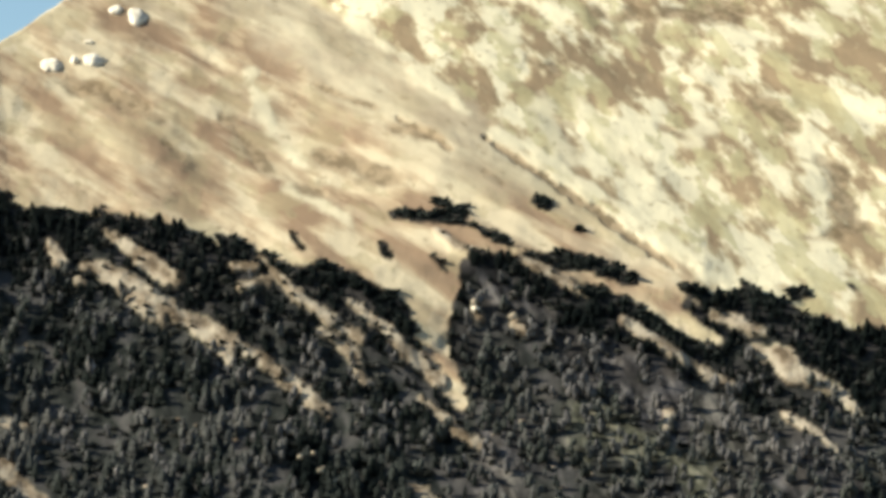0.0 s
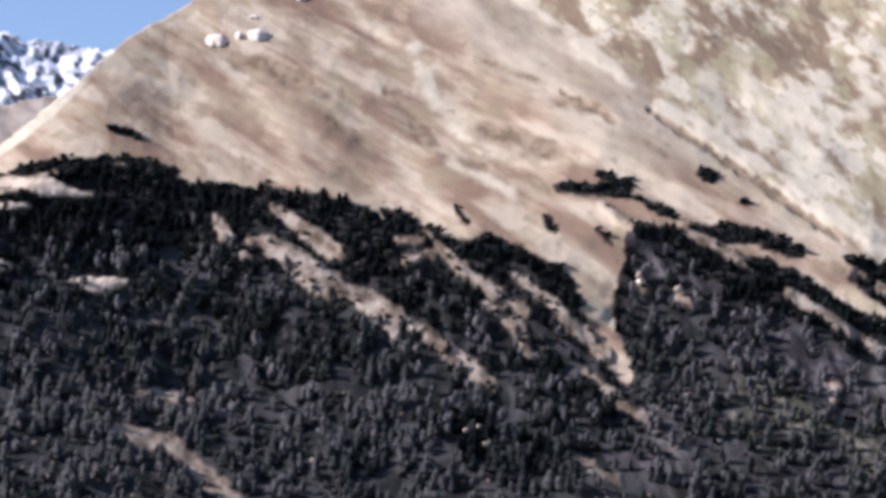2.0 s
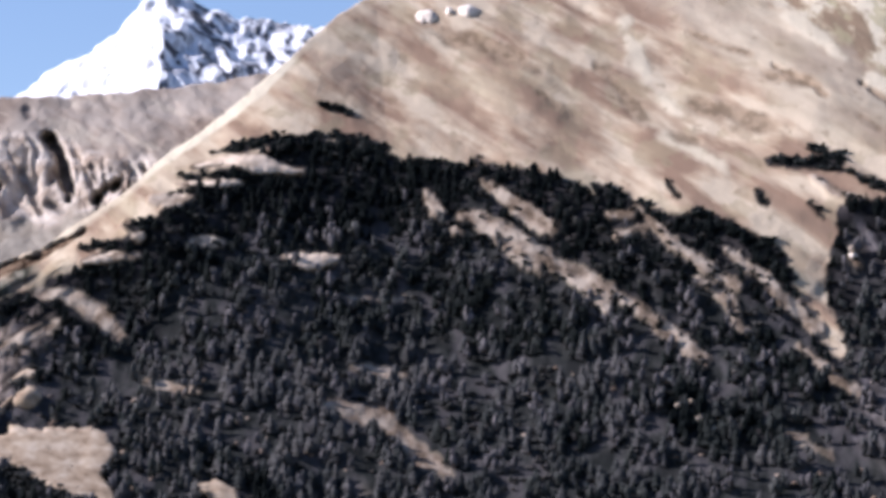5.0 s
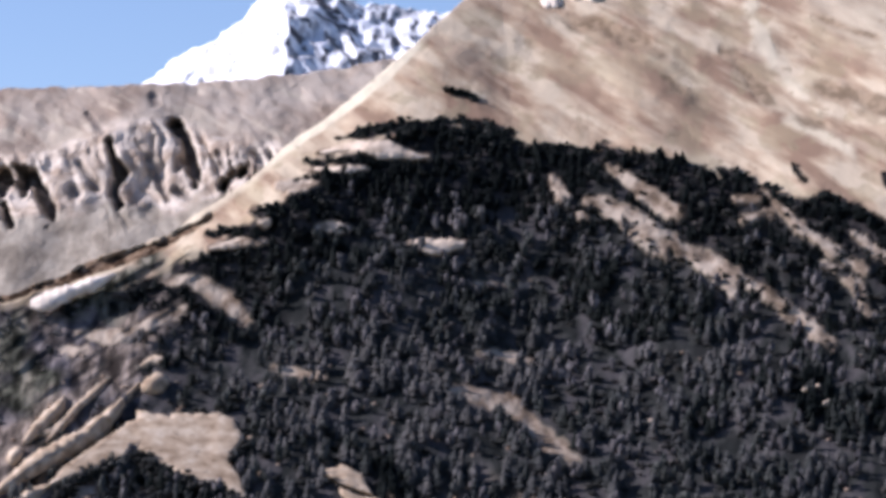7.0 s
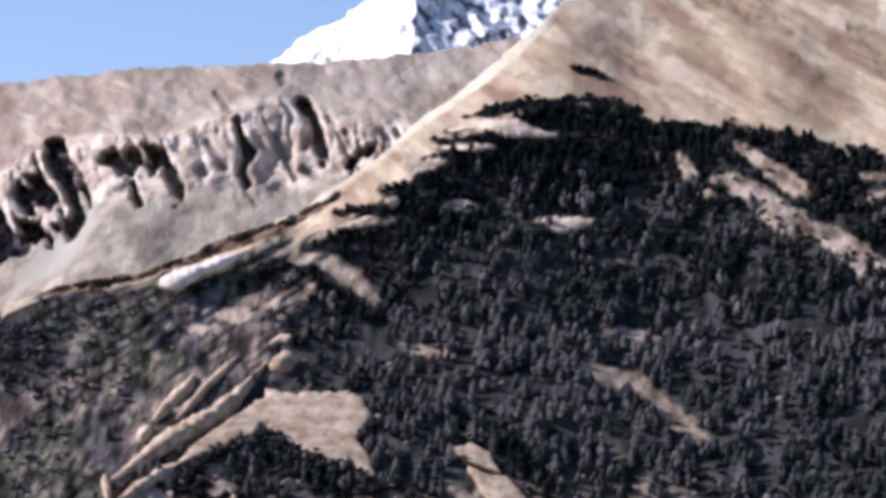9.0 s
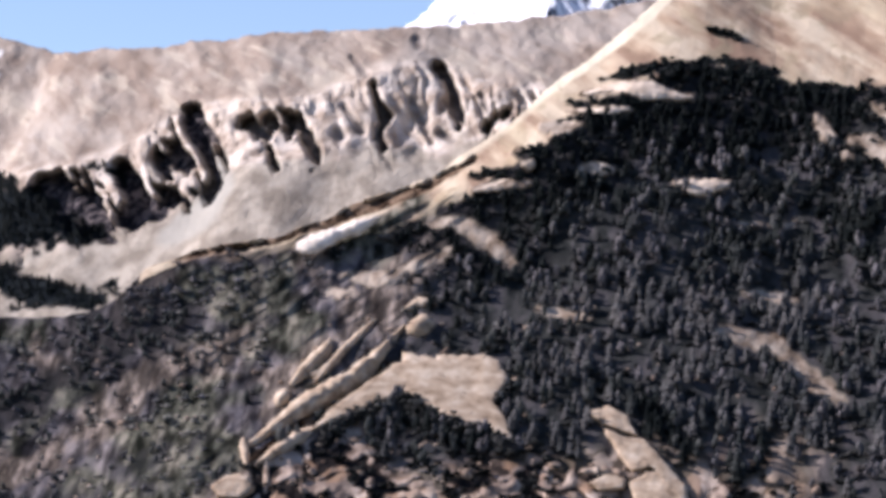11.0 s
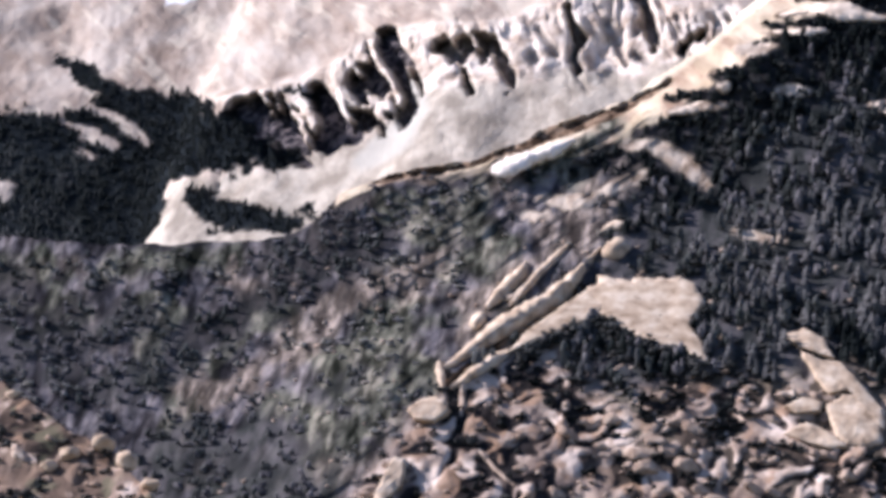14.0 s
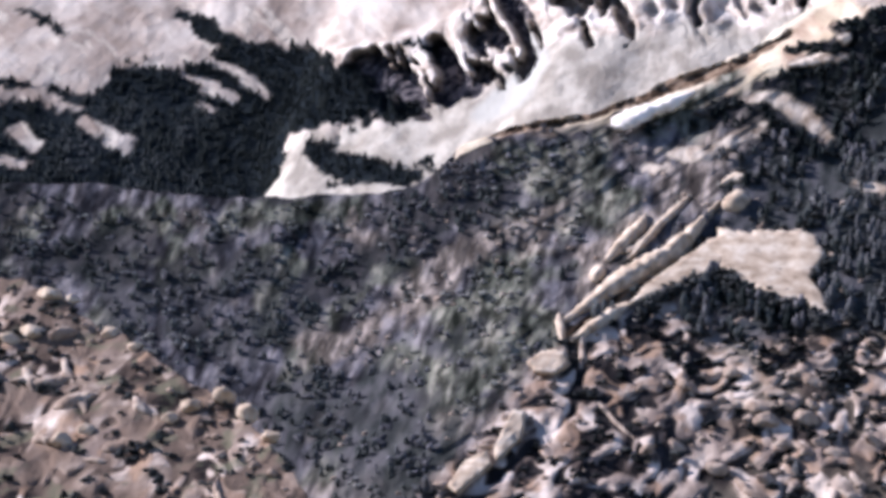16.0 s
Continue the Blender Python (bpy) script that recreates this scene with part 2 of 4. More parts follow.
def slope_y(x, z):
    """The great slope with its spurs, runnels and lumps."""
    along, across = x * 0.75 - z * 0.66, x * 0.66 + z * 0.75
    wob = across + 6 * fbm(x, z, 60, 2, 2)
    y = face_y(x, z)
    wood = smooth(4, -6, z - wood_z(x))
    y = y + fbm(x, z, 70, 3, 3) * 5.0
    runnel = fbm(along / 8, wob, 30, 4, 11)
    y = y + runnel * (2.6 + 1.9 * wood) * smooth(-200, -60, x) * (1 - rocky(x, z))
    y = y + 2.5 * strip(x, z, (SCAR,)) - 1.0 * patch(x, z, (SCAR_LIP,)) + 1.0 * patch(x, z, (EARTH,)) - 0.5 * patch(x, z, (PALE,))
    ribs = fbm((x * 0.8 + z * 0.6) / 5, z * 0.8 - x * 0.6, 9, 3, 13)
    y = y + ribs * 3.0 * smooth(-260, -190, x) * smooth(-70, -110, x) * (1 - rocky(x, z))
    y = y + rocky(x, z) * (3.0 * fbm(x, z, 24, 3, 23) - 3.6 * crag(x, z))
    y = y + fbm(x, z, 9, 3, 21) * (0.55 + 0.55 * wood) + 0.5 * wood * fbm(x, z, 4, 2, 22)
    y = y + 5.0 * strip(x, z, (LIP,))
    return y - 3.0 * strip(x, z, (STREAKS, STREAKS_EAST, FINGERS))


def crag(x, z, seed=0):
    """0 to 1 over stony ground: knobbly rock standing out between narrow hollows."""
    wx, wz = x + 5 * fbm(x, z, 14, 2, 101 + seed), z + 5 * fbm(x, z, 14, 2, 105 + seed)
    a = vnoise(wx / 7, wz / 5, 110 + seed) + 0.7 * vnoise(wx / 3.3 + 3, wz / 2.7, 113 + seed)
    return np.clip(0.5 + 0.6 * a, 0, 1)


def within(x, z, outline):
    """True inside a closed outline of the front view."""
    p = np.array(outline, float).reshape(-1, 2)
    hit = np.zeros(np.shape(x), bool)
    for (x0, z0), (x1, z1) in zip(p, np.roll(p, -1, 0)):
        hit ^= ((z0 > z) != (z1 > z)) & (x < (x1 - x0) * (z - z0) / (z1 - z0 + 1e-9) + x0)
    return hit


SLAB = [-112, 173, -102, 171, -75, 172, -69, 168, -65, 158, -70, 150, -64, 142, -60, 132, -66, 134, -71, 139, -85, 141, -97, 147, -110, 155, -124, 148, -133, 145, -141, 138, -144, 144, -134, 152, -123, 162, -117, 167]
SLAB_FACE = [-117, 167, -112, 173, -102, 171, -75, 172, -69, 168, -65, 158, -70, 150, -64, 142, -60, 132, -66, 134, -71, 139, -85, 141, -97, 147, -110, 155]
OUTCROP = [-28, 147, -18, 148, -4, 135, 9, 122, 17, 114, 14, 103, 4, 98, -9, 103, -14, 114, -22, 124, -30, 134]


heath_top = line([225, 150, 250, 200, 257, 262, 265, 274, 275, 276, 287, 270, 298, 252, 315, 238, 329, 235, 359, 216, 378, 199, 406, 181, 445, 165, 700, 150])


def heath(x, z):
    """1 on the lilac-grey brush below the eastern wood, where few trees grow."""
    return smooth(5, -5, z - heath_top(x) + 5 * fbm(x, z, 14, 3, 127)) * smooth(247, 259, x + 6 * fbm(x, z, 18, 3, 129))


def rocky(x, z):
    """1 on the stony ground of the low spur."""
    d = x - rib_x(z) - 4
    m = smooth(-6, 6, d) * smooth(132, 106, z - 22 * smooth(-100, -135, x) - 0.1 * np.maximum(d - 60, 0) + 10 * fbm(x, z, 30, 3, 5))
    return m * smooth(85, 25, x)


def wooded(x, z):
    """1 under the closed wood."""
    m = smooth(2.5, -2.5, z - wood_z(x + 5 * fbm(x, z, 9, 3, 151)) + 2.5 * fbm(x, z, 9, 3, 41))
    m = m * (1 - strip(x, z, (STREAKS, STREAKS_EAST, TONGUES, FINGERS, CLEARINGS)))
    m = m * (1 - 0.75 * rocky(x, z))
    return np.maximum(m, strip(x, z, (GROVES, LOW_GROVES, CREST_SHADE)))


# The cliffs behind, and the snow peak.
cliff_crest_z = line([-1500, 420, -830, 520, -632, 511, -597, 506, -566, 502, -532, 491, -481, 469, -454, 469, -416, 465, -392, 467, -357, 468, -326, 467, -274, 468,
                      -152, 468, -72, 477, 45, 497, 300, 540, 700, 470, 1000, 300], 10)
cliff_top_z = line([-1400, 330, -830, 378, -723, 378, -656, 345, -598, 377, -558, 363, -523, 353, -480, 348, -436, 350,
                    -394, 368, -350, 398, -307, 398, -264, 392, -209, 423, -162, 425, -119, 401, -40, 400, 600, 390], 30)
cliff_foot_z = line([-1400, 220, -730, 234, -589, 238, -508, 241, -500, 279, -441, 290, -421, 292, -372, 304, -336, 318, -295, 346,
                     -242, 347, -201, 354, -156, 350, -115, 366, 0, 372, 600, 350], 20)


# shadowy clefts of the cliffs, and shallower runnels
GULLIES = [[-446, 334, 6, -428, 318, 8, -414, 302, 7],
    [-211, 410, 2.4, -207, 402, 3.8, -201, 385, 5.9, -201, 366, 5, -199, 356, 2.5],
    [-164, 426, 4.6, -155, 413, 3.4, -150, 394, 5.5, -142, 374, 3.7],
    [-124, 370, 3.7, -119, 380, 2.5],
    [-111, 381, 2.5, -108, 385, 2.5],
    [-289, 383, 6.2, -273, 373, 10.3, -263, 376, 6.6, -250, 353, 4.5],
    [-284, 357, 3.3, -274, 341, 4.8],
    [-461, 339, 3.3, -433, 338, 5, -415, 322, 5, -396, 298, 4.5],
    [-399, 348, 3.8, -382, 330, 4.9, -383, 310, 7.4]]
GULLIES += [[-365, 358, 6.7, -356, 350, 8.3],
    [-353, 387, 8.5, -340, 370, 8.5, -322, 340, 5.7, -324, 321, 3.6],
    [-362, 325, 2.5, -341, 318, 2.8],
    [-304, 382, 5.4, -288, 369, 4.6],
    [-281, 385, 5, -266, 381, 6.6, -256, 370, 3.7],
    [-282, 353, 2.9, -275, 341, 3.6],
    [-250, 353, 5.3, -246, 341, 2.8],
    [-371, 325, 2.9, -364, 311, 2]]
CHINES = [[-181, 397, 2.1, -174, 379, 2.9, -164, 361, 1.6],
    [-232, 392, 2.1, -216, 371, 2.9],
    [-159, 369, 2.9, -149, 362, 2.9],
    [-234, 370, 4.1, -231, 366, 4.1],
    [-129, 398, 2.5, -124, 385, 2.1],
    [-158, 395, 3.3, -159, 386, 2.5],
    [-184, 454, 3.5, -181, 445, 2.6],
    [-233, 439, 1.7, -217, 417, 2.1]]
FAR_STRIPS = [[-610, 337, 2.6, -590, 326, 5.1, -564, 314, 3.8],
    [-594, 350, 2.2, -570, 336, 3.4, -540, 318, 3],
    [-639, 278, 5.8, -632, 279, 5],
    [-589, 311, 1.7, -575, 304, 2.1],
    [-672, 297, 4.2, -648, 284, 5.8, -629, 272, 3.7],
    [-726, 290, 5.8, -698, 275, 4.5],
    [-717, 264, 4.9, -701, 260, 2.4],
    [-691, 220, 3.9, -683, 218, 2.8]]
FAR_GROVES = [[-650, 403, 2.3, -618, 386, 3.6, -598, 374, 5.3, -583, 366, 6.2, -566, 354, 7],
    [-476, 268, 4.5, -458, 257, 10, -436, 249, 12, -409, 244, 8, -386, 242, 6],
    [-382, 254, 3.1, -369, 245, 1.9],
    [-501, 260, 5, -512, 242, 10],
    [-530, 238, 8, -560, 236, 8],
    [-450, 237, 2.4, -446, 237, 2.3]]
FAR_GROVES += [[-425, 350, 1.7, -406, 348, 2.1, -396, 338, 2.1],
    [-651, 403, 3.2, -612, 381, 5.3, -582, 364, 7.1],
    [-790, 410, 2.3, -727, 378, 3.1],
    [-666, 340, 3.4, -629, 337, 6, -598, 322, 6.8],
    [-753, 333, 3.8, -734, 327, 3],
    [-712, 325, 3, -676, 313, 3]]
far_wood_top = line([-1400, 300, -790, 330, -742, 316, -713, 310, -694, 305, -680, 312, -666, 338, -623, 342, -606, 344, -583, 362, -533, 360,
                     -507, 346, -475, 335, -457, 332, -438, 318, -418, 303, -404, 297, -397, 235, 600, 0])
far_wood_foot = line([-1400, 0, -526, 100, -512, 150, -505, 278, -487, 282, -448, 283, -416, 287, -405, 292, 600, 320])


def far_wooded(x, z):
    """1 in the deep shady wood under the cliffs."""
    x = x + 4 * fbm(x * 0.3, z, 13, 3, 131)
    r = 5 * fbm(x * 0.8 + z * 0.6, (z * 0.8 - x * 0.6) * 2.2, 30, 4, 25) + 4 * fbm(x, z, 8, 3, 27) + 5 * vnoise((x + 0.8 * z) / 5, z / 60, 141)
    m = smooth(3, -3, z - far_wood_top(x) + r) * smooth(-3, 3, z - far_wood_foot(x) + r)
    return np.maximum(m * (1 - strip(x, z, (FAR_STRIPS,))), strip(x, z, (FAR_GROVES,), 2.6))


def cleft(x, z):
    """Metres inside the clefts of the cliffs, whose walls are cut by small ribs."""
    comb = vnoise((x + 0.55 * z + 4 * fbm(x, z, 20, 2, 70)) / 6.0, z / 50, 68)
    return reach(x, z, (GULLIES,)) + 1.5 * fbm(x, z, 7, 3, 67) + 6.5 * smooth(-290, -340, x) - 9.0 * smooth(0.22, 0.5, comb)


def cliff_y(x, z):
    """The cliffs: scree below, a steep band cut by gullies, and a gentle upland above."""
    zf = cliff_foot_z(x)
    zt = np.maximum(cliff_top_z(x), zf + 8)
    y = 2600 + 1.9 * np.minimum(z - zf, 0) + (1.2 + 0.55 * smooth(-430, -520, x)) * np.clip(z - zf, 0, zt - zf) + 2.1 * np.maximum(z - zt, 0)
    y = y + 0.16 * np.clip(x + 480, -250, 0) * smooth(420, 340, z)
    ragged = 9 * fbm(x, z, 22, 3, 9) + 16 * vnoise(x / 33, x * 0, 8)
    t = (z - zf + ragged) / (zt - zf)
    band = smooth(-0.35, 0.25, t) * smooth(1.3, 0.8, t) * (0.7 + 0.6 * vnoise(x / 37, z / 90, 6)) * smooth(-530, -450, x)
    sway = x + 8 * fbm(x, z, 38, 3, 77) + 0.35 * (z - zf)
    flute = smooth(0.45, 0.95, 1 - np.abs(vnoise(sway / 13, z / 160, 61)) * 2.0)
    groove = smooth(0.35, 0.95, 1 - np.abs(vnoise(sway / 6, z / 70, 62)) * 2.2)
    y = y + band * (13 * flute * (0.6 + 0.8 * vnoise(x / 47, x * 0, 64)) + 7 * groove - 5 * vnoise(sway / 18, z / 200, 63))
    y = y + band * 1.6 * fbm(x, z, 9, 3, 69)
    y = y + 30 * smooth(-1.5, 1.5, cleft(x, z)) + 6 * smooth(-2, 1.5, reach(x, z, (CHINES,)))
    upper = smooth(0.9, 1.5, t)
    y = y + upper * fbm(x * 0.8 + z * 0.6, (z * 0.8 - x * 0.6) / 3, 30, 4, 75) * 7
    fan = smooth(0.1, -0.4, t) * smooth(-2.0, -0.4, t)
    y = y - fan * 10 * (0.5 + vnoise(x / 38, x * 0, 65))
    return y + fbm(x, z, 60, 4, 71) * (4.5 - 2.5 * fan) + fbm(x, z, 9, 3, 73) * (1.2 - 0.8 * fan)


snow_crest_z = line([-1500, 250, -700, 420, -450, 560, -300, 655, -254, 690, -214, 711, -180, 735, -154, 765, -120, 786,
                     -73, 766, -32, 749, 15, 746, 56, 739, 83, 750, 160, 790, 260, 740, 500, 560, 900, 300])


def snow_y(x, z):
    top = snow_crest_z(x)
    y = 4300 - 1.9 * (top - z)
    r = 1 - np.abs(fbm(x * 0.9 + z * 0.35, z * 0.6, 75, 5, 91, 0.55))
    return y - 36 * (r - 0.5) * smooth(0, 70, top - z) - 13 * fbm(x * 0.8 + z * 0.5, (z - x * 0.4) * 0.6, 24, 4, 95)


def knoll_crest_z(x):
    return line([-700, 60, -540, 120, -440, 142, -399, 150, -379, 149, -367, 145, -351, 140, -336, 131, -310, 121, -303, 115, -274, 104,
                 -258, 95, -242, 83, -231, 75, -221, 67, -200, 40, -180, 5])(x)


def knoll_y(x, z):
    return 1350 - 1.75 * (135 - z) - 0.25 * (x + 300) + 5.0 * fbm(x, z, 30, 4, 15) - 2.2 * crag(x, z, 9)


# ---------------------------------------------------------------- materials


def material(name, rough=0.9):
    m = bpy.data.materials.new(name)
    m.use_nodes = True
    n = m.node_tree
    bsdf = n.nodes["Principled BSDF"]
    bsdf.inputs["Roughness"].default_value = rough
    bsdf.inputs["Specular IOR Level"].default_value = 0.0
    return m, n, bsdf


def node(n, kind, **values):
    made = n.nodes.new(kind)
    for key, value in values.items():
        made.inputs[key.replace("_", " ")].default_value = value
    return made


def coords(n, scale=(1, 1, 1), turn=(0, 0, 0)):
    c = n.nodes.new("ShaderNodeTexCoord")
    mp = node(n, "ShaderNodeMapping", Scale=scale, Rotation=[radians(a) for a in turn])
    n.links.new(c.outputs["Object"], mp.inputs["Vector"])
    return mp.outputs[0]


def noisy(n, size, detail=4.0, vec=None, rough=0.55):
    """Noise with lumps of that many metres; returns its value."""
    t = node(n, "ShaderNodeTexNoise", Scale=1.0 / size, Detail=detail, Roughness=rough)
    n.links.new(vec or coords(n), t.inputs["Vector"])
    return t.outputs[0]


def ramp(n, value, *stops):
    r = n.nodes.new("ShaderNodeValToRGB")
    r.color_ramp.elements[0].position, r.color_ramp.elements[1].position = stops[0][0], stops[-1][0]
    for p, c in stops[1:-1]:
        r.color_ramp.elements.new(p)
    for e, (p, c) in zip(r.color_ramp.elements, stops):
        e.position, e.color = p, (*c, 1) if len(c) == 3 else c
    n.links.new(value, r.inputs[0])
    return r.outputs[0]


def mix(n, fac, a, b, how="MIX"):
    m = n.nodes.new("ShaderNodeMix")
    m.data_type, m.blend_type = "RGBA", how
    for sock, v in ((m.inputs[0], fac), (m.inputs[6], a), (m.inputs[7], b)):
        if isinstance(v, (int, float)):
            sock.default_value = v
        elif isinstance(v, tuple):
            sock.default_value = (*v, 1)
        else:
            n.links.new(v, sock)
    return m.outputs[2]


def grey(v):
    return (v, v, v)


def attribute(n, name):
    a = n.nodes.new("ShaderNodeAttribute")
    a.attribute_name = name
    return a.outputs["Fac"]


def bump(n, bsdf, value, depth, strength=0.6):
    b = node(n, "ShaderNodeBump", Strength=strength, Distance=depth)
    n.links.new(value, b.inputs["Height"])
    n.links.new(b.outputs[0], bsdf.inputs["Normal"])


def crag_colour(n):
    """Pale rock on the knobs, brown earth beside them; low growth and shade painted dark in the hollows."""
    stone = ramp(n, noisy(n, 12, 5, coords(n, (1, 0.3, 1))), (0.38, (0.17, 0.127, 0.10)), (0.5, (0.34, 0.265, 0.205)), (0.62, (0.56, 0.46, 0.37)))
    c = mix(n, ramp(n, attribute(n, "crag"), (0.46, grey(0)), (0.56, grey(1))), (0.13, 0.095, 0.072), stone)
    c = mix(n, ramp(n, noisy(n, 13, 4, coords(n, (1, 0.3, 1))), (0.53, grey(0)), (0.6, grey(0.75))), c, (0.25, 0.155, 0.092))
    # hollows darkened: crevice shade painted in along with the low growth
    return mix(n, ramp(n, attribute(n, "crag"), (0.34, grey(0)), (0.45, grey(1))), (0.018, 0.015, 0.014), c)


def slope_material():
    m, n, bsdf = material("dry_mountain_grass", 0.95)
    slant = coords(n, (1, 0.2, 1), (0, -42, 0))
    runnel = node(n, "ShaderNodeMapping", Scale=(0.14, 0.3, 1.0))
    n.links.new(slant, runnel.inputs["Vector"])
    flat = coords(n, (1, 0.2, 1))
    lie = node(n, "ShaderNodeMapping", Scale=(0.42, 0.3, 1.0))
    n.links.new(slant, lie.inputs["Vector"])
    upright = coords(n, (1.25, 0.2, 0.62))
    grass = ramp(n, noisy(n, 19, 5, lie.outputs[0]), (0.42, (0.255, 0.175, 0.12)), (0.47, (0.345, 0.255, 0.172)), (0.52, (0.435, 0.34, 0.235)), (0.57, (0.54, 0.45, 0.322)))
    grass = mix(n, ramp(n, noisy(n, 24, 4, flat), (0.53, grey(0)), (0.56, grey(0.5))), grass, (0.33, 0.272, 0.17))
    streak = noisy(n, 13, 5, runnel.outputs[0])
    grass = mix(n, ramp(n, streak, (0.52, grey(0)), (0.60, grey(0.45))), grass, (0.275, 0.20, 0.138))
    grass = mix(n, ramp(n, streak, (0.38, grey(0.4)), (0.46, grey(0))), grass, (0.54, 0.45, 0.325))
    grass = mix(n, attribute(n, "sage"), grass, ramp(n, noisy(n, 16, 5, lie.outputs[0]), (0.4, (0.31, 0.262, 0.19)), (0.6, (0.46, 0.40, 0.30))))
    cream = ramp(n, noisy(n, 23, 4, upright, 0.6), (0.43, (0.27, 0.198, 0.13)), (0.47, (0.385, 0.305, 0.20)), (0.505, (0.52, 0.44, 0.305)), (0.54, (0.64, 0.57, 0.42)))
    cream = mix(n, ramp(n, noisy(n, 21, 4, upright), (0.53, grey(0)), (0.56, grey(0.7))), cream, (0.39, 0.345, 0.205))
    cream = mix(n, ramp(n, noisy(n, 9, 3, flat), (0.60, grey(0)), (0.66, grey(0.6))), cream, (0.27, 0.205, 0.135))
    grass = mix(n, attribute(n, "cream"), grass, cream)
    grass = mix(n, attribute(n, "pale"), grass, (0.64, 0.57, 0.42))
    grass = mix(n, ramp(n, noisy(n, 6, 3, flat), (0.64, grey(0)), (0.69, grey(0.4))), grass, (0.19, 0.14, 0.085))
    grass = mix(n, attribute(n, "earth"), grass, ramp(n, noisy(n, 6, 4, flat), (0.42, (0.17, 0.125, 0.08)), (0.58, (0.30, 0.225, 0.15))))
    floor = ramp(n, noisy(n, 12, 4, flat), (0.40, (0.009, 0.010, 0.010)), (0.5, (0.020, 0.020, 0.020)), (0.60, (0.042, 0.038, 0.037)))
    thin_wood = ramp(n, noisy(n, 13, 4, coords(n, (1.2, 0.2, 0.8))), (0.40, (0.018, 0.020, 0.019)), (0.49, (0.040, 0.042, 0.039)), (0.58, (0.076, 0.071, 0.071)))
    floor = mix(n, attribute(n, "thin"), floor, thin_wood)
    tuft = coords(n, (1.5, 0.2, 0.75))
    lilac = ramp(n, noisy(n, 15, 5, tuft, 0.55), (0.37, (0.014, 0.014, 0.016)), (0.45, (0.038, 0.036, 0.039)), (0.52, (0.068, 0.063, 0.066)), (0.61, (0.135, 0.12, 0.115)))
    olive = ramp(n, noisy(n, 14, 5, tuft, 0.55), (0.37, (0.023, 0.025, 0.019)), (0.47, (0.059, 0.059, 0.045)), (0.55, (0.092, 0.089, 0.067)), (0.64, (0.148, 0.135, 0.104)))
    tan = ramp(n, noisy(n, 8, 5, tuft, 0.6), (0.37, (0.07, 0.057, 0.047)), (0.48, (0.165, 0.133, 0.106)), (0.62, (0.27, 0.222, 0.18)))
    brush = mix(n, attribute(n, "tan"), mix(n, attribute(n, "olive"), lilac, olive), tan)
    brush = mix(n, 1.0, brush, ramp(n, noisy(n, 7, 4, tuft, 0.5), (0.40, grey(0.4)), (0.5, grey(0.82)), (0.61, grey(1.45))), "MULTIPLY")
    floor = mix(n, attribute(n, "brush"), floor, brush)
    scree = ramp(n, noisy(n, 9, 5, flat), (0.38, (0.105, 0.078, 0.055)), (0.48, (0.235, 0.185, 0.137)), (0.60, (0.385, 0.325, 0.255)))
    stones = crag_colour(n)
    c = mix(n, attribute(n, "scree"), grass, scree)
    c = mix(n, attribute(n, "litter_shade"), c, floor)
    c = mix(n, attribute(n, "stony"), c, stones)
    # lip and rib strips: brown ground with the bank's shade painted in
    c = mix(n, attribute(n, "brown_shade"), c, ramp(n, noisy(n, 5, 4, flat), (0.42, (0.035, 0.023, 0.015)), (0.5, (0.095, 0.062, 0.039)), (0.58, (0.20, 0.14, 0.092))))
    n.links.new(c, bsdf.inputs["Base Color"])
    bump(n, bsdf, noisy(n, 2.2, 6), 1.0, 0.5)
    return m


def cliff_material():
    m, n, bsdf = material("pale_crumbling_cliff", 0.95)
    tall = coords(n, (1, 1, 0.22))
    rock = ramp(n, noisy(n, 14, 6, tall), (0.36, (0.33, 0.26, 0.20)), (0.48, (0.52, 0.435, 0.345)), (0.60, (0.66, 0.58, 0.485)))
    upland = ramp(n, noisy(n, 50, 6, coords(n, (1, 0.25, 1))), (0.40, (0.245, 0.194, 0.152)), (0.5, (0.315, 0.263, 0.212)), (0.60, (0.385, 0.334, 0.277)))
    turned = coords(n, (1, 0.2, 1), (0, -36, 0))
    along = node(n, "ShaderNodeMapping", Scale=(0.22, 0.3, 1.0))
    n.links.new(turned, along.inputs["Vector"])
    slant = along.outputs[0]
    upland = mix(n, ramp(n, noisy(n, 9, 5, slant), (0.53, grey(0)), (0.61, grey(0.35))), upland, (0.19, 0.138, 0.10))
    upland = mix(n, ramp(n, noisy(n, 13, 4, slant), (0.56, grey(0)), (0.62, grey(0.5))), upland, (0.50, 0.44, 0.345))
    scree = ramp(n, noisy(n, 16, 5, coords(n, (1, 0.3, 0.7))), (0.40, (0.23, 0.198, 0.155)), (0.60, (0.40, 0.355, 0.285)))
    c = mix(n, attribute(n, "band"), upland, rock)
    c = mix(n, attribute(n, "scree"), c, scree)
    c = mix(n, attribute(n, "fan"), c, (0.33, 0.315, 0.27))
    # shade of the clefts and runnels, painted in near-black
    c = mix(n, attribute(n, "cleft_shade"), c, ramp(n, noisy(n, 7, 5, tall), (0.40, (0.014, 0.014, 0.018)), (0.5, (0.045, 0.041, 0.044)), (0.6, (0.14, 0.12, 0.115))))
    c = mix(n, attribute(n, "snow"), c, (0.72, 0.72, 0.70))
    # far wood's floor, near-black with the hillside's deep shade painted in
    c = mix(n, attribute(n, "litter_shade"), c, ramp(n, noisy(n, 12, 4), (0.4, (0.007, 0.009, 0.011)), (0.6, (0.016, 0.019, 0.020))))
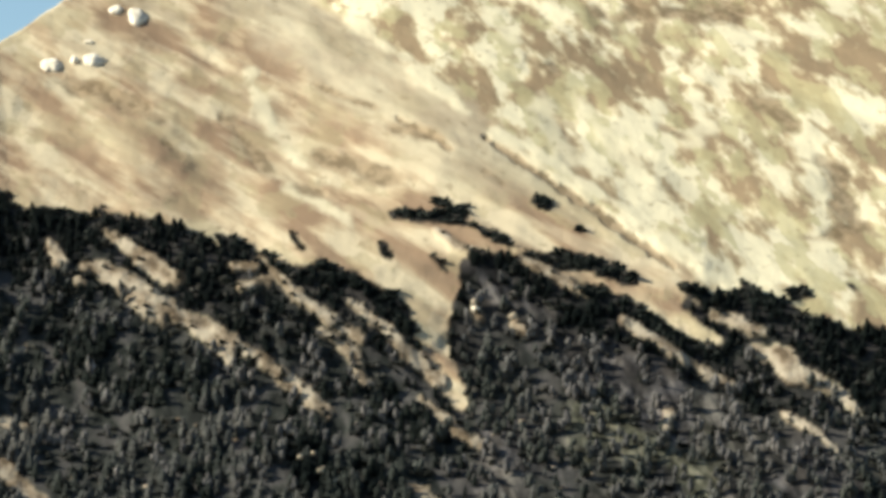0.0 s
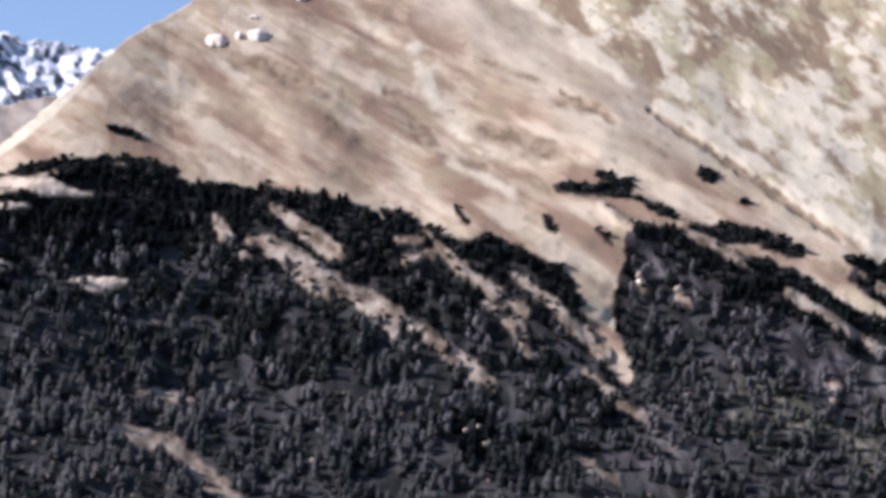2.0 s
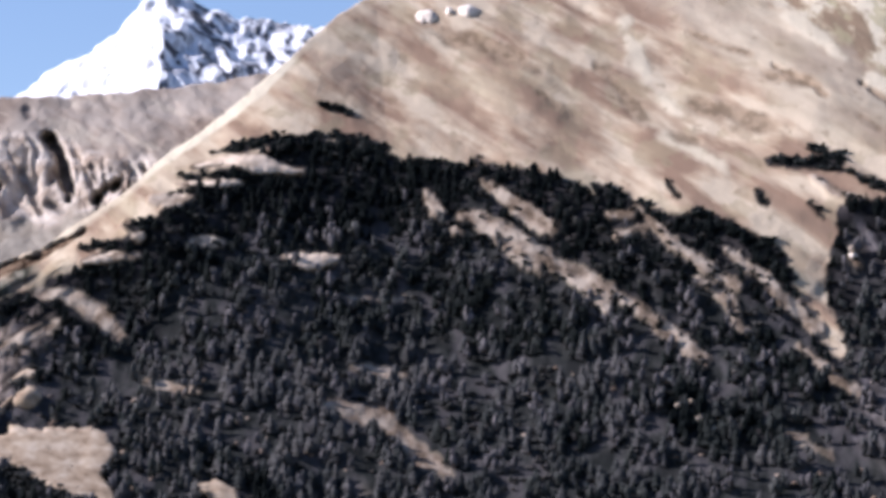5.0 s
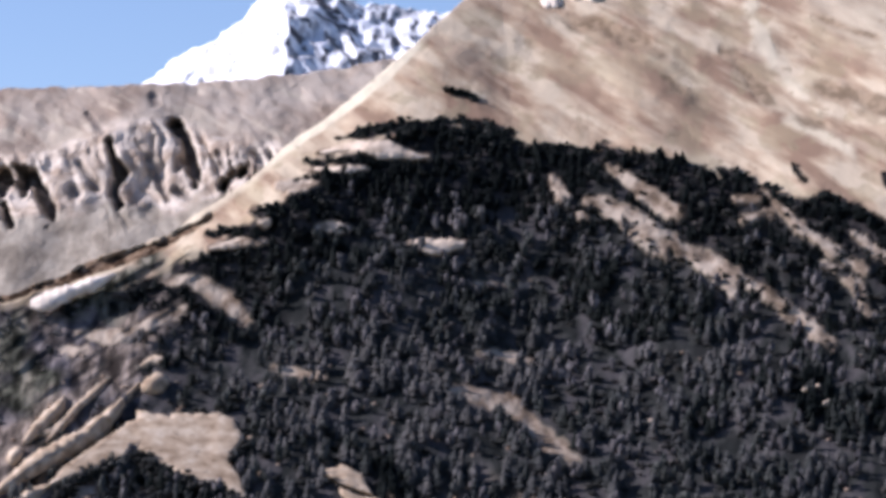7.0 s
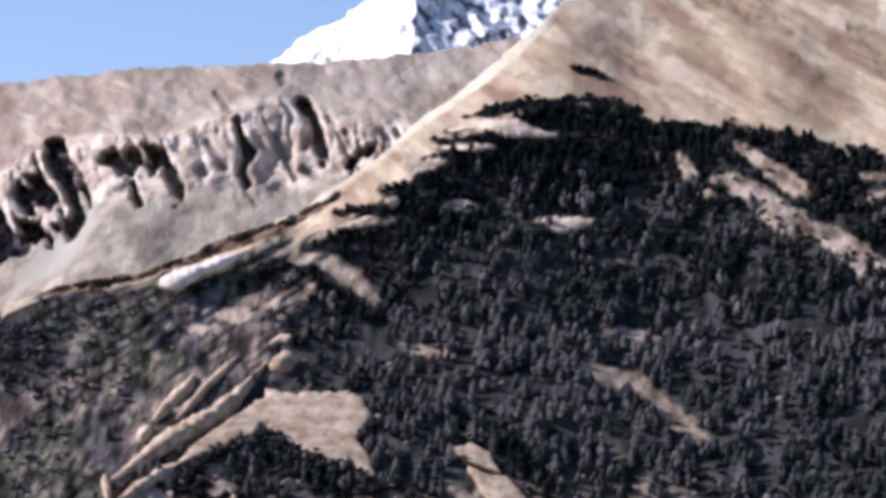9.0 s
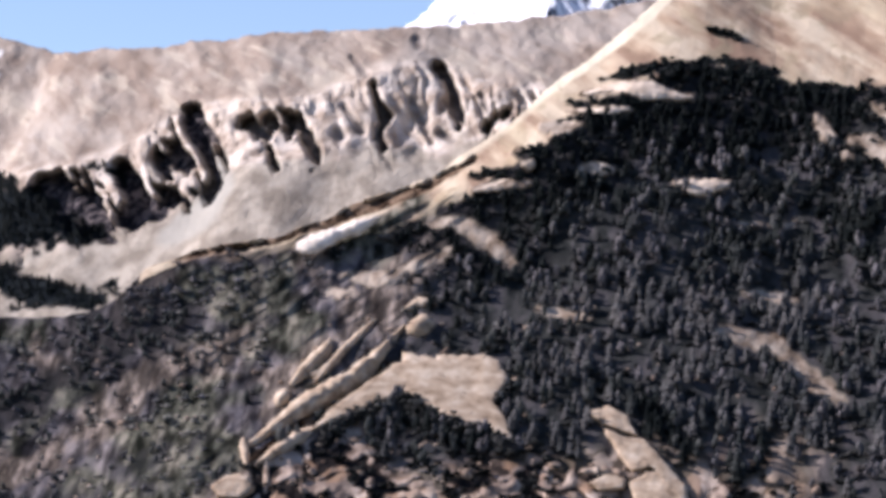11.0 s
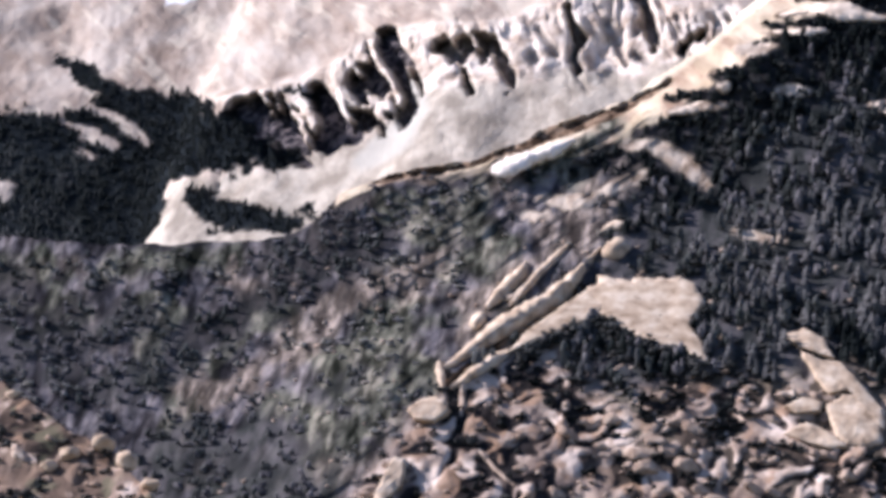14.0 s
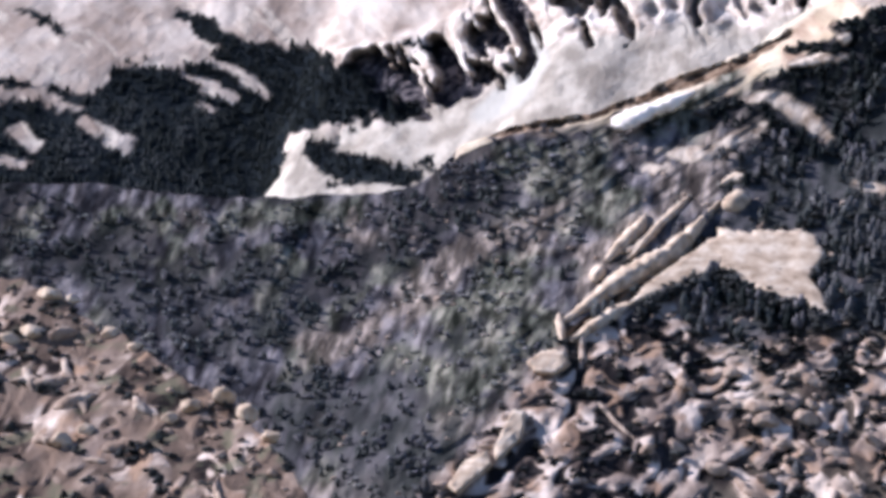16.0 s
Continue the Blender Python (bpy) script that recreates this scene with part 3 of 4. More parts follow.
    n.links.new(c, bsdf.inputs["Base Color"])
    bump(n, bsdf, noisy(n, 4, 6), 2.0, 0.8)
    return m


def snow_material():
    m, n, bsdf = material("snow_and_bare_rock", 0.7)
    geo = n.nodes.new("ShaderNodeNewGeometry")
    sep = n.nodes.new("ShaderNodeSeparateXYZ")
    n.links.new(geo.outputs["Normal"], sep.inputs[0])
    rock = ramp(n, noisy(n, 18, 5), (0.3, (0.07, 0.075, 0.085)), (0.7, (0.17, 0.16, 0.16)))
    # more rock on right-facing slopes, which paints their shade into the colour
    steep = ramp(n, sep.outputs["X"], (0.05, grey(0)), (0.30, grey(1)))
    patch = ramp(n, noisy(n, 26, 6), (0.46, grey(0)), (0.53, grey(1)))
    both = mix(n, 1.0, steep, patch, "MULTIPLY")
    cracks = ramp(n, noisy(n, 16, 6, coords(n, (1.0, 0.3, 0.45), (0, 30, 0))), (0.54, grey(0)), (0.60, grey(0.55)))
    both = mix(n, 1.0, both, cracks, "LIGHTEN")
    low = ramp(n, attribute(n, "bare"), (0.4, grey(0)), (0.6, grey(1)))
    c = mix(n, both, (0.80, 0.82, 0.85), rock)
    c = mix(n, low, c, (0.27, 0.225, 0.18))
    n.links.new(c, bsdf.inputs["Base Color"])
    bump(n, bsdf, noisy(n, 9, 5), 3.0, 0.6)
    return m


def stony_material():
    m, n, bsdf = material("stony_scrubland", 0.95)
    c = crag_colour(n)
    c = mix(n, ramp(n, noisy(n, 26, 4), (0.39, grey(0)), (0.52, grey(0.85))), c, (0.125, 0.09, 0.066))
    c = mix(n, ramp(n, noisy(n, 15, 4), (0.57, grey(0)), (0.63, grey(0.7))), c, (0.10, 0.095, 0.06))
    n.links.new(c, bsdf.inputs["Base Color"])
    bump(n, bsdf, noisy(n, 1.6, 6), 1.0, 0.9)
    return m


def valley_material():
    m, n, bsdf = material("valley_grass_and_scrub", 0.95)
    c = ramp(n, noisy(n, 70, 8), (0.35, (0.07, 0.075, 0.04)), (0.5, (0.20, 0.16, 0.095)), (0.65, (0.33, 0.26, 0.17)))
    n.links.new(c, bsdf.inputs["Base Color"])
    bump(n, bsdf, noisy(n, 6, 6), 1.5, 0.6)
    return m


def leaf_material(name, *tones, rough=0.75):
    """Foliage: each plant has a tone of its own, and each spray a little more or less light."""
    m, n, bsdf = material(name, rough)
    bsdf.inputs["Specular IOR Level"].default_value = 0.03
    geo = n.nodes.new("ShaderNodeNewGeometry")
    c = ramp(n, attribute(n, "tone"), *[(k / (len(tones) - 1), col) for k, col in enumerate(tones)])
    c = mix(n, 1.0, c, ramp(n, geo.outputs["Random Per Island"], (0.0, grey(0.6)), (1.0, grey(1.0))), "MULTIPLY")
    n.links.new(c, bsdf.inputs["Base Color"])
    return m


def bark_material():
    m, n, bsdf = material("bark", 0.95)
    c = ramp(n, noisy(n, 0.3, 4, coords(n, (1, 1, 0.2))), (0.3, (0.05, 0.035, 0.025)), (0.7, (0.14, 0.10, 0.075)))
    n.links.new(c, bsdf.inputs["Base Color"])
    return m


def stone_material(name, dark, mid, light):
    m, n, bsdf = material(name, 0.9)
    c = ramp(n, noisy(n, 7, 5), (0.3, dark), (0.5, mid), (0.7, light))
    c = mix(n, ramp(n, noisy(n, 4.5, 4), (0.56, grey(0)), (0.66, grey(0.5))), c, dark)
    n.links.new(c, bsdf.inputs["Base Color"])
    bump(n, bsdf, noisy(n, 3.0, 3), 0.5, 0.25)
    return m


GRASS, CLIFF, SNOW = slope_material(), cliff_material(), snow_material()
STONY, VALLEY, BARK = stony_material(), valley_material(), bark_material()
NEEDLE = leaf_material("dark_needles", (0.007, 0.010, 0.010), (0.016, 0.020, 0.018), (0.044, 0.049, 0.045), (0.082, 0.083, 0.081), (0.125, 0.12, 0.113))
SCRUB = leaf_material("grey_brown_scrub", (0.012, 0.013, 0.012), (0.036, 0.037, 0.034), (0.062, 0.061, 0.054), (0.10, 0.09, 0.083))
BRUSH = leaf_material("gully_brush", (0.07, 0.068, 0.072), (0.17, 0.16, 0.165), (0.25, 0.24, 0.20), (0.40, 0.345, 0.28))
BARE = leaf_material("grey_twigs", (0.034, 0.038, 0.035), (0.072, 0.076, 0.068), (0.118, 0.111, 0.112), (0.18, 0.165, 0.16))
TAN_ROCK = stone_material("tan_rock", (0.22, 0.16, 0.105), (0.41, 0.32, 0.225), (0.55, 0.46, 0.35))
BROWN_ROCK = stone_material("brown_rock", (0.13, 0.09, 0.065), (0.27, 0.205, 0.15), (0.44, 0.36, 0.28))
PALE_ROCK = stone_material("pale_rock", (0.38, 0.30, 0.22), (0.57, 0.47, 0.36), (0.69, 0.59, 0.47))
WHITE_ROCK = stone_material("white_rock", (0.50, 0.43, 0.34), (0.74, 0.65, 0.54), (0.84, 0.77, 0.67))

# ---------------------------------------------------------------- mesh helpers


def mesh_of(name, verts, faces, mat, smooth_shade=False):
    me = bpy.data.meshes.new(name)
    verts, faces = np.asarray(verts, np.float32), np.asarray(faces, np.int32)
    k = faces.shape[1]
    me.vertices.add(len(verts))
    me.vertices.foreach_set("co", verts.ravel())
    me.loops.add(faces.size)
    me.loops.foreach_set("vertex_index", faces.ravel())
    me.polygons.add(len(faces))
    me.polygons.foreach_set("loop_start", np.arange(0, faces.size, k, dtype=np.int32))
    me.update(calc_edges=True)
    me.materials.append(mat)
    if smooth_shade:
        me.polygons.foreach_set("use_smooth", np.ones(len(faces), bool))
    me.validate()
    return me


def give(me, name, values):
    me.attributes.new(name, "FLOAT", "POINT").data.foreach_set("value", np.asarray(values, np.float32).ravel())


def grid_faces(rows, cols):
    i = np.arange((rows - 1) * (cols - 1))
    a = i // (cols - 1) * cols + i % (cols - 1)
    return np.stack([a, a + 1, a + cols + 1, a + cols], -1)


def part(name, me, parent, label=""):
    ob = new(name, me)
    ob.parent = parent
    return tagged(ob, label)


def mountain(name, xs, rows, foot, crest, dist, mat, back=0.9, lumps=1.2):
    """A mountain with a front face given as distance over x and height, and a plain slope behind its crest."""
    x = np.broadcast_to(xs, (rows, len(xs)))
    top = crest(xs) + lumps * fbm(xs, xs * 0, 12, 3, 7)
    t = np.linspace(0, 1, rows)[:, None]
    z = foot + (top - foot) * t
    y = dist(x, z)
    n_back = 14
    drop = (np.linspace(0, 1, n_back + 1)[1:, None] ** 1.4)
    zb = top - (top + 10) * drop
    yb = y[-1] + (top - zb) / back + 6 * fbm(np.broadcast_to(xs, zb.shape), zb, 40, 3, 13) * drop
    X, Y, Z = (np.vstack(p) for p in ((x, np.broadcast_to(xs, zb.shape)), (y, yb), (z, zb)))
    me = mesh_of(name, np.stack([X, Y, Z], -1).reshape(-1, 3), grid_faces(rows + n_back, len(xs)), mat, True)
    return new(name, me), me, X, Y, Z


# ---------------------------------------------------------------- the land
def ground_z(x, y):
    r = np.hypot(x, y)
    z = 118.3 * np.exp(-(r / 420) ** 2)
    return z + smooth(200, 600, r) * 3 * fbm(x, y, 180, 4, 51) + smooth(1500, 5000, r) * 20 - 4 * smooth(900, 1500, r)


radii = np.concatenate([[0], np.geomspace(1.5, 8000, 150)])
angles = np.linspace(0, 2 * math.pi, 181)
gx, gy = radii[:, None] * np.sin(angles), radii[:, None] * np.cos(angles)
ground = new("ground", mesh_of("ground", np.stack([gx, gy, ground_z(gx, gy)], -1).reshape(-1, 3),
                               grid_faces(len(radii), len(angles)), VALLEY, True))
tagged(ground, "brown and green scrubby valley floor below the mountains", "ground", kind="structure")

xs = np.concatenate([np.arange(-760, -500, 6.0), np.arange(-500, 520, 1.0), np.arange(520, 761, 6.0)])
great_slope, me, X, Y, Z = mountain("mountain", xs, 330, -6, crest_z, slope_y, GRASS)
spur_brush = smooth(6, 0, np.abs(Z - 219 - 0.69 * (X + 155)) - 3 + 3 * fbm(X, Z, 9, 3, 157)) * smooth(-104, -114, X) * smooth(-172, -160, X)
west = np.maximum(np.maximum(smooth(-170, -220, X), smooth(-80, -125, X) * smooth(240, 214, Z)), spur_brush)
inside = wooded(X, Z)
litter_shade = np.clip(inside * 1.25 + 0.2 * fbm(X, Z, 12, 3, 19), 0, 1) * (inside > 0.02)
stony = rocky(X, Z) * (0.9 + 0.2 * fbm(X, Z, 9, 2, 45))
bare = strip(X, Z, (STREAKS, STREAKS_EAST, FINGERS, CLEARINGS))
rim = smooth(8, 2, crest_z(X) - Z) * smooth(50, 0, X) * smooth(-150, -90, X)
give(me, "litter_shade", np.maximum(litter_shade, west * (1 - bare) * (Z < crest_z(X) - 6 + 20 * (X < -240))))
give(me, "scree", np.clip(bare - rim, 0, 1))
low_wood = smooth(20, 65, wood_z(X) - Z + 26 * fbm(X, Z, 26, 3, 87))
give(me, "thin", 0.8 * low_wood * (1 - 0.8 * clump(X, Z)))
TAN_BAND = [([-181, 187, -224, 163, -247, 143, -264, 124, -290, 125], 8.0), ([-84, 225, -119, 206, -139, 184, -158, 159], 12.0), ([-112, 230, -70, 222], 10.0), ([-282, 174, -264, 166], 6.0)]
OLIVE_BAND = [([-155, 219, -138, 232, -123, 243, -110, 250], 6.0), ([-210, 154, -201, 133, -207, 107, -211, 80], 14.0), ([-223, 112, -246, 117], 7.0), ([-156, 192, -194, 199, -206, 177], 9.0), ([-336, 180, -300, 184, -281, 183], 7.0),
              ([-382, 163, -343, 157], 7.0), ([305, 190, 345, 170], 14.0)]
ribs_ground = [([-84, 225, -119, 206, -139, 184, -158, 159], 17.0)]
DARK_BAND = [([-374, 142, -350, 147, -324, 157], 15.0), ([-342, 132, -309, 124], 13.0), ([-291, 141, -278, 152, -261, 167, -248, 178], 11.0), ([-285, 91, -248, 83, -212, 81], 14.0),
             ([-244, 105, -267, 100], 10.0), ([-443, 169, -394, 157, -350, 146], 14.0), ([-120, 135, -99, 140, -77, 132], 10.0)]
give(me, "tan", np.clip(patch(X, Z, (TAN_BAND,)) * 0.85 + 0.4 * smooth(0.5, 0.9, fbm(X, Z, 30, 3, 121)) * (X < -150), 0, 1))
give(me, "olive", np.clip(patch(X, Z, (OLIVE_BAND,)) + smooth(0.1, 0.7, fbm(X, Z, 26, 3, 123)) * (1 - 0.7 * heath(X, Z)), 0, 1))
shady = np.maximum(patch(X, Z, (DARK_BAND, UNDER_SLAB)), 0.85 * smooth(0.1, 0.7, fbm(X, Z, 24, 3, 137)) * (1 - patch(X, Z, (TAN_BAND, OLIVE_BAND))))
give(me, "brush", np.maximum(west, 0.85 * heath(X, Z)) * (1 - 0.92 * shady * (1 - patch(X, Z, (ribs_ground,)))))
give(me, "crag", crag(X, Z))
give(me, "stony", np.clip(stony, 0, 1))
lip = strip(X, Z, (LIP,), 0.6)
give(me, "brown_shade", lip)
give(me, "earth", np.maximum(0.9 * patch(X, Z, (EARTH,)), 0.95 * strip(X, Z, (SCAR,))))
beyond_scar = X - 309 + 0.62 * (Z - 356) + 7 * fbm(X, Z, 20, 3, 43)
give(me, "cream", smooth(-5, 9, beyond_scar))
give(me, "sage", 0.7 * smooth(-75, -45, beyond_scar) * smooth(2, -6, beyond_scar) * smooth(300, 330, Z))
# rim and edge strip are paler: sunlight on the ridge put into the colour
give(me, "pale", np.clip(np.maximum(0.75 * patch(X, Z, (PALE,)), 0.9 * patch(X, Z, (SCAR_LIP,))) + np.maximum(0.6 * rim, strip(X, Z, (SUNLIT_EDGE,), 0.6)), 0, 1))
tagged(great_slope, "dry tan grass mountain with a dark wooded lower face", "mountain", kind="structure")

xs = np.concatenate([np.arange(-1400, -780, 8.0), np.arange(-780, 120, 1.6), np.arange(120, 1001, 8.0)])
cliffs, me, X, Y, Z = mountain("cliff", xs, 240, -6, cliff_crest_z, cliff_y, CLIFF, 0.8, 2.0)
zf, zt = cliff_foot_z(X), cliff_top_z(X)
give(me, "band", smooth(-8, 6, Z - zf) * smooth(14, -4, Z - zt) * smooth(-540, -470, X))
give(me, "scree", smooth(6, -6, Z - zf + 9 * fbm(X, Z, 16, 3, 23)))
give(me, "litter_shade", far_wooded(X, Z))
give(me, "fan", 0.8 * smooth(-5, 5, reach(X, Z, ([[-322, 352, 8, -314, 326, 14, -330, 302, 15, -350, 290, 10]],)) + 4 * fbm(X, Z, 20, 3, 139)))
# painted shade: full inside the clefts, weaker in the runnels
give(me, "cleft_shade", np.maximum(smooth(-1.5, 1.5, cleft(X, Z)) * (1 - 0.22 * smooth(-350, -300, X)), 0.6 * smooth(-2, 1.5, reach(X, Z, (CHINES,)))))
far_snow = [[-596, 464, 2.4, -579, 461, 2.2, -560, 460, 1.0], [-612, 494, 3.5, -591, 489, 2.5, -566, 484, 1.5]]
give(me, "snow", smooth(-3, 2, reach(X, Z, (far_snow,)) + 4 * fbm(X, Z, 9, 4, 29)))
tagged(cliffs, "pale eroded cliff band with scree and a tan upland above", "cliff", kind="structure")

xs = np.concatenate([np.arange(-1500, -420, 15.0), np.arange(-420, 240, 2.5), np.arange(240, 901, 15.0)])
peak, me, X, Y, Z = mountain("snow_mountain", xs, 220, -6, snow_crest_z, snow_y, SNOW, 0.9, 5.0)
give(me, "bare", smooth(640, 560, Z + 25 * fbm(X, Z, 50, 4, 33)))
tagged(peak, "rugged snow-covered peak with dark rock showing", "mountain", kind="structure")

xs = np.concatenate([np.arange(-700, -395, 6.0), np.arange(-395, -193, 0.9)])
knoll, me, X, Y, Z = mountain("rocky_knoll", xs, 150, -6, knoll_crest_z, knoll_y, STONY, 0.8, 1.6)
give(me, "crag", crag(X, Z, 9))
tagged(knoll, "low stony tan knoll dotted with bushes", "knoll", kind="structure")

# ---------------------------------------------------------------- trees
rng = np.random.default_rng(4)


def conifer_shape(tiers, points, seed):
    """A conifer one metre high: trunk, and a crown of ragged drooping tiers."""
    r = np.random.default_rng(seed)
    tv, tf = [], []
    for k in range(5):
        a = 2 * math.pi * k / 5
        tv.append((0.028 * math.cos(a), 0.028 * math.sin(a), -0.12))
    tv.append((0, 0, 0.93))
    tf = [(k, (k + 1) % 5, 5) for k in range(5)]
    cv, cf = [], []
    lean = r.uniform(-0.03, 0.03, 2)
    for k in range(tiers):
        f = k / (tiers - 1)
        z = 0.14 + 0.74 * f + r.uniform(-0.02, 0.02)
        rad = (0.30 * (1 - f) ** 0.7 + 0.05) * r.uniform(0.8, 1.2)
        b = len(cv)
        cv.append((lean[0] * f, lean[1] * f, z + 0.17 - 0.05 * f))
        for j in range(points):
            a = 2 * math.pi * (j + 0.5 * (k % 2)) / points + r.uniform(-0.15, 0.15)
            q = rad * (r.uniform(0.85, 1.2) if j % 2 else r.uniform(0.45, 0.75))
            cv.append((lean[0] * f + q * math.cos(a), lean[1] * f + q * math.sin(a), z - 0.05 * q / rad + r.uniform(-0.015, 0.015)))
        cf += [(b, b + 1 + j, b + 1 + (j + 1) % points) for j in range(points)]
    return np.array(tv), np.array(tf), np.array(cv), np.array(cf)


def bush_shape(clumps, seed):
    """A loose bush one metre high, of several ragged clumps."""
    r = np.random.default_rng(seed)
    bm = bmesh.new()
    bmesh.ops.create_icosphere(bm, subdivisions=1, radius=1)
    ball = np.array([v.co[:] for v in bm.verts])
    tri = np.array([[v.index for v in f.verts] for f in bm.faces])
    bm.free()
    cv, cf = [], []
    for k in range(clumps):
        a, d = r.uniform(0, 6.28), 0.34 * math.sqrt(r.uniform(0, 1))
        s = r.uniform(0.2, 0.36)
        c = np.array((d * math.cos(a), d * math.sin(a), r.uniform(0.15, 0.72)))
        cv.append(c + ball * s * r.uniform(0.55, 1.25, (len(ball), 1)) * (1, 1, 0.9))
        cf.append(tri + k * len(ball))
    return np.vstack(cv), np.vstack(cf)


def scatter(name, shapes, places, heights, mat, widths=1.0, tones=None):
    """Many copies of some shapes, joined in one mesh: (verts, faces) at places."""
    n = len(places)
    turn, pick = rng.uniform(0, 2 * math.pi, n), rng.integers(0, len(shapes), n)
    wide = heights * rng.uniform(0.8, 1.25, n) * widths
    tones = rng.uniform(0, 1, n) if tones is None else np.clip(tones, 0, 1)
    vs, fs, ts, base = [], [], [], 0
    for k, (v, f) in enumerate(shapes):
        i = np.flatnonzero(pick == k)
        if not len(i):
            continue
        c, s = np.cos(turn[i])[:, None], np.sin(turn[i])[:, None]
        x = (c * v[:, 0] - s * v[:, 1]) * wide[i][:, None] + places[i, 0:1]
        y = (s * v[:, 0] + c * v[:, 1]) * wide[i][:, None] + places[i, 1:2]
        z = v[:, 2] * heights[i][:, None] + places[i, 2:3]
        vs.append(np.stack([x, y, z], -1).reshape(-1, 3))
        fs.append((f[None] + (np.arange(len(i)) * len(v))[:, None, None] + base).reshape(-1, 3))
        ts.append(np.repeat(tones[i], len(v)))
        base += len(i) * len(v)
    me = mesh_of(name, np.vstack(vs), np.vstack(fs), mat)
    give(me, "tone", np.concatenate(ts))
    return me


def whole(shape):
    tv, tf, cv, cf = shape
    return np.vstack([tv, cv]), np.vstack([tf, cf + len(tv)])


def places_on(dist, density, count, x0, x1, z0, z1, sink=0.3):
    x, z = rng.uniform(x0, x1, count), rng.uniform(z0, z1, count)
    keep = rng.uniform(0, 1, count) < density(x, z)
    x, z = x[keep], z[keep]
    return np.stack([x, dist(x, z), z - sink], -1)


def wood_density(x, z):
    """Closed under the sunlit break, thinner and patchy lower down."""
    below = wood_z(x) - z
    open_strips = (STREAKS, STREAKS_EAST, TONGUES, FINGERS, CLEARINGS)
    clear = strip(x, z + 2.0, open_strips)
    d = wooded(x, z) * (1 - clear) * wooded(x, z + 2.5) * (1 - 0.8 * strip(x, z, (GROVES, LOW_GROVES, CREST_SHADE)))
    d = d * (0.8 + 0.4 * smooth(75, 35, below + 22 * fbm(x, z, 40, 3, 53)) + 0.7 * fbm(x, z, 14, 2, 55))
    d = np.maximum(d, 0.9 * clump(x, z))
    thin = np.maximum(smooth(-180, -215, x), smooth(-80, -125, x) * smooth(240, 214, z)) * 0.997
    low = smooth(20, 65, below + 26 * fbm(x, z, 26, 3, 87))
    d = d * (1 - 0.95 * heath(x, z)) * (1 - 0.95 * low * (1 - clump(x, z)) * smooth(-0.5, 0.15, fbm(x, z, 13, 2, 89)))
    return np.clip(d * (1 - thin), 0, 1) * (z < crest_z(x) - 2.5 + 2.0 * (x < -225)) * (z < wood_z(x) - 2.5 - 5 * smooth(30, -20, x)) * (1 - 0.7 * rocky(x, z)) * ~(within(x, z + 3, SLAB) | within(x, z, SLAB) | within(x, z + 3, OUTCROP))


def west_brush(x, z):
    """1 in the brushy gully west of the spur."""
    m = np.maximum(smooth(-180, -215, x), smooth(-80, -125, x) * smooth(240, 214, z))
    return m * (z < crest_z(x) - 1) * (1 - rocky(x, z))


def scrub_density(x, z):
    low = smooth(25, 75, wood_z(x) - z + 20 * fbm(x, z, 26, 3, 87))
    d = (0.25 + 0.1 * low) * wooded(x, z) * (1 - 0.5 * heath(x, z)) * (1 - west_brush(x, z)) + 0.6 * patch(x, z, (UNDER_SLAB,)) + 0.7 * rocky(x, z) * (crag(x, z) < 0.36)
    return np.clip(d * (0.8 + 0.8 * fbm(x, z, 12, 3, 57)), 0, 1) * (z < crest_z(x) - 2) * ~(within(x, z + 2, SLAB) | within(x, z, SLAB) | within(x, z + 2, OUTCROP))


conifers = [conifer_shape(7, 7, s) for s in range(8)]
bushes = [bush_shape(5, s) for s in range(8)]
stems = [bush_shape(6, s + 30) for s in range(8)]
p = places_on(slope_y, wood_density, 30000, -500, 520, 35, 345)
depth = smooth(30, 110, wood_z(p[:, 0]) - p[:, 2] + 18 * fbm(p[:, 0], p[:, 2], 30, 3, 81))
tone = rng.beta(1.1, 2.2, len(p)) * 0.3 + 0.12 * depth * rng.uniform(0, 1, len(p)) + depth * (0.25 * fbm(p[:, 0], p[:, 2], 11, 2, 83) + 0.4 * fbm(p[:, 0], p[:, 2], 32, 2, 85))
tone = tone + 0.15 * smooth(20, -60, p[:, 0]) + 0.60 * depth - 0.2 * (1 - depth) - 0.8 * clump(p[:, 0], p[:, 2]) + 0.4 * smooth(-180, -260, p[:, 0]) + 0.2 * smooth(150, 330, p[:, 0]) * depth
tall = 3.5 + 4.5 * rng.beta(1.6, 2.4, len(p)) + 4.0 * depth * rng.uniform(0.3, 1, len(p))
for gap in (8.0, 6.0, 4.0, 2.5):
    bare_above = strip(p[:, 0], p[:, 2] + gap, (STREAKS, STREAKS_EAST, TONGUES, FINGERS, CLEARINGS), 0.6) > 0.5
    over_edge = (p[:, 2] + gap > wood_z(p[:, 0]) + 2.0) & (p[:, 0] > -60)
    bare_below = strip(p[:, 0] + 0.9 * gap, p[:, 2] - 0.5 * gap, (STREAKS, STREAKS_EAST, TONGUES), 0.6) > 0.5
    tall = np.where(bare_above | bare_below | over_edge, np.minimum(tall, gap + 0.6), tall)
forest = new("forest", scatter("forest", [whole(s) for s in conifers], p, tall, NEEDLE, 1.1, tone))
tagged(forest, "dense dark green conifer forest on the mountain face", "forest", kind="stuff")
p = places_on(slope_y, scrub_density, 20000, -300, 520, 35, 330)
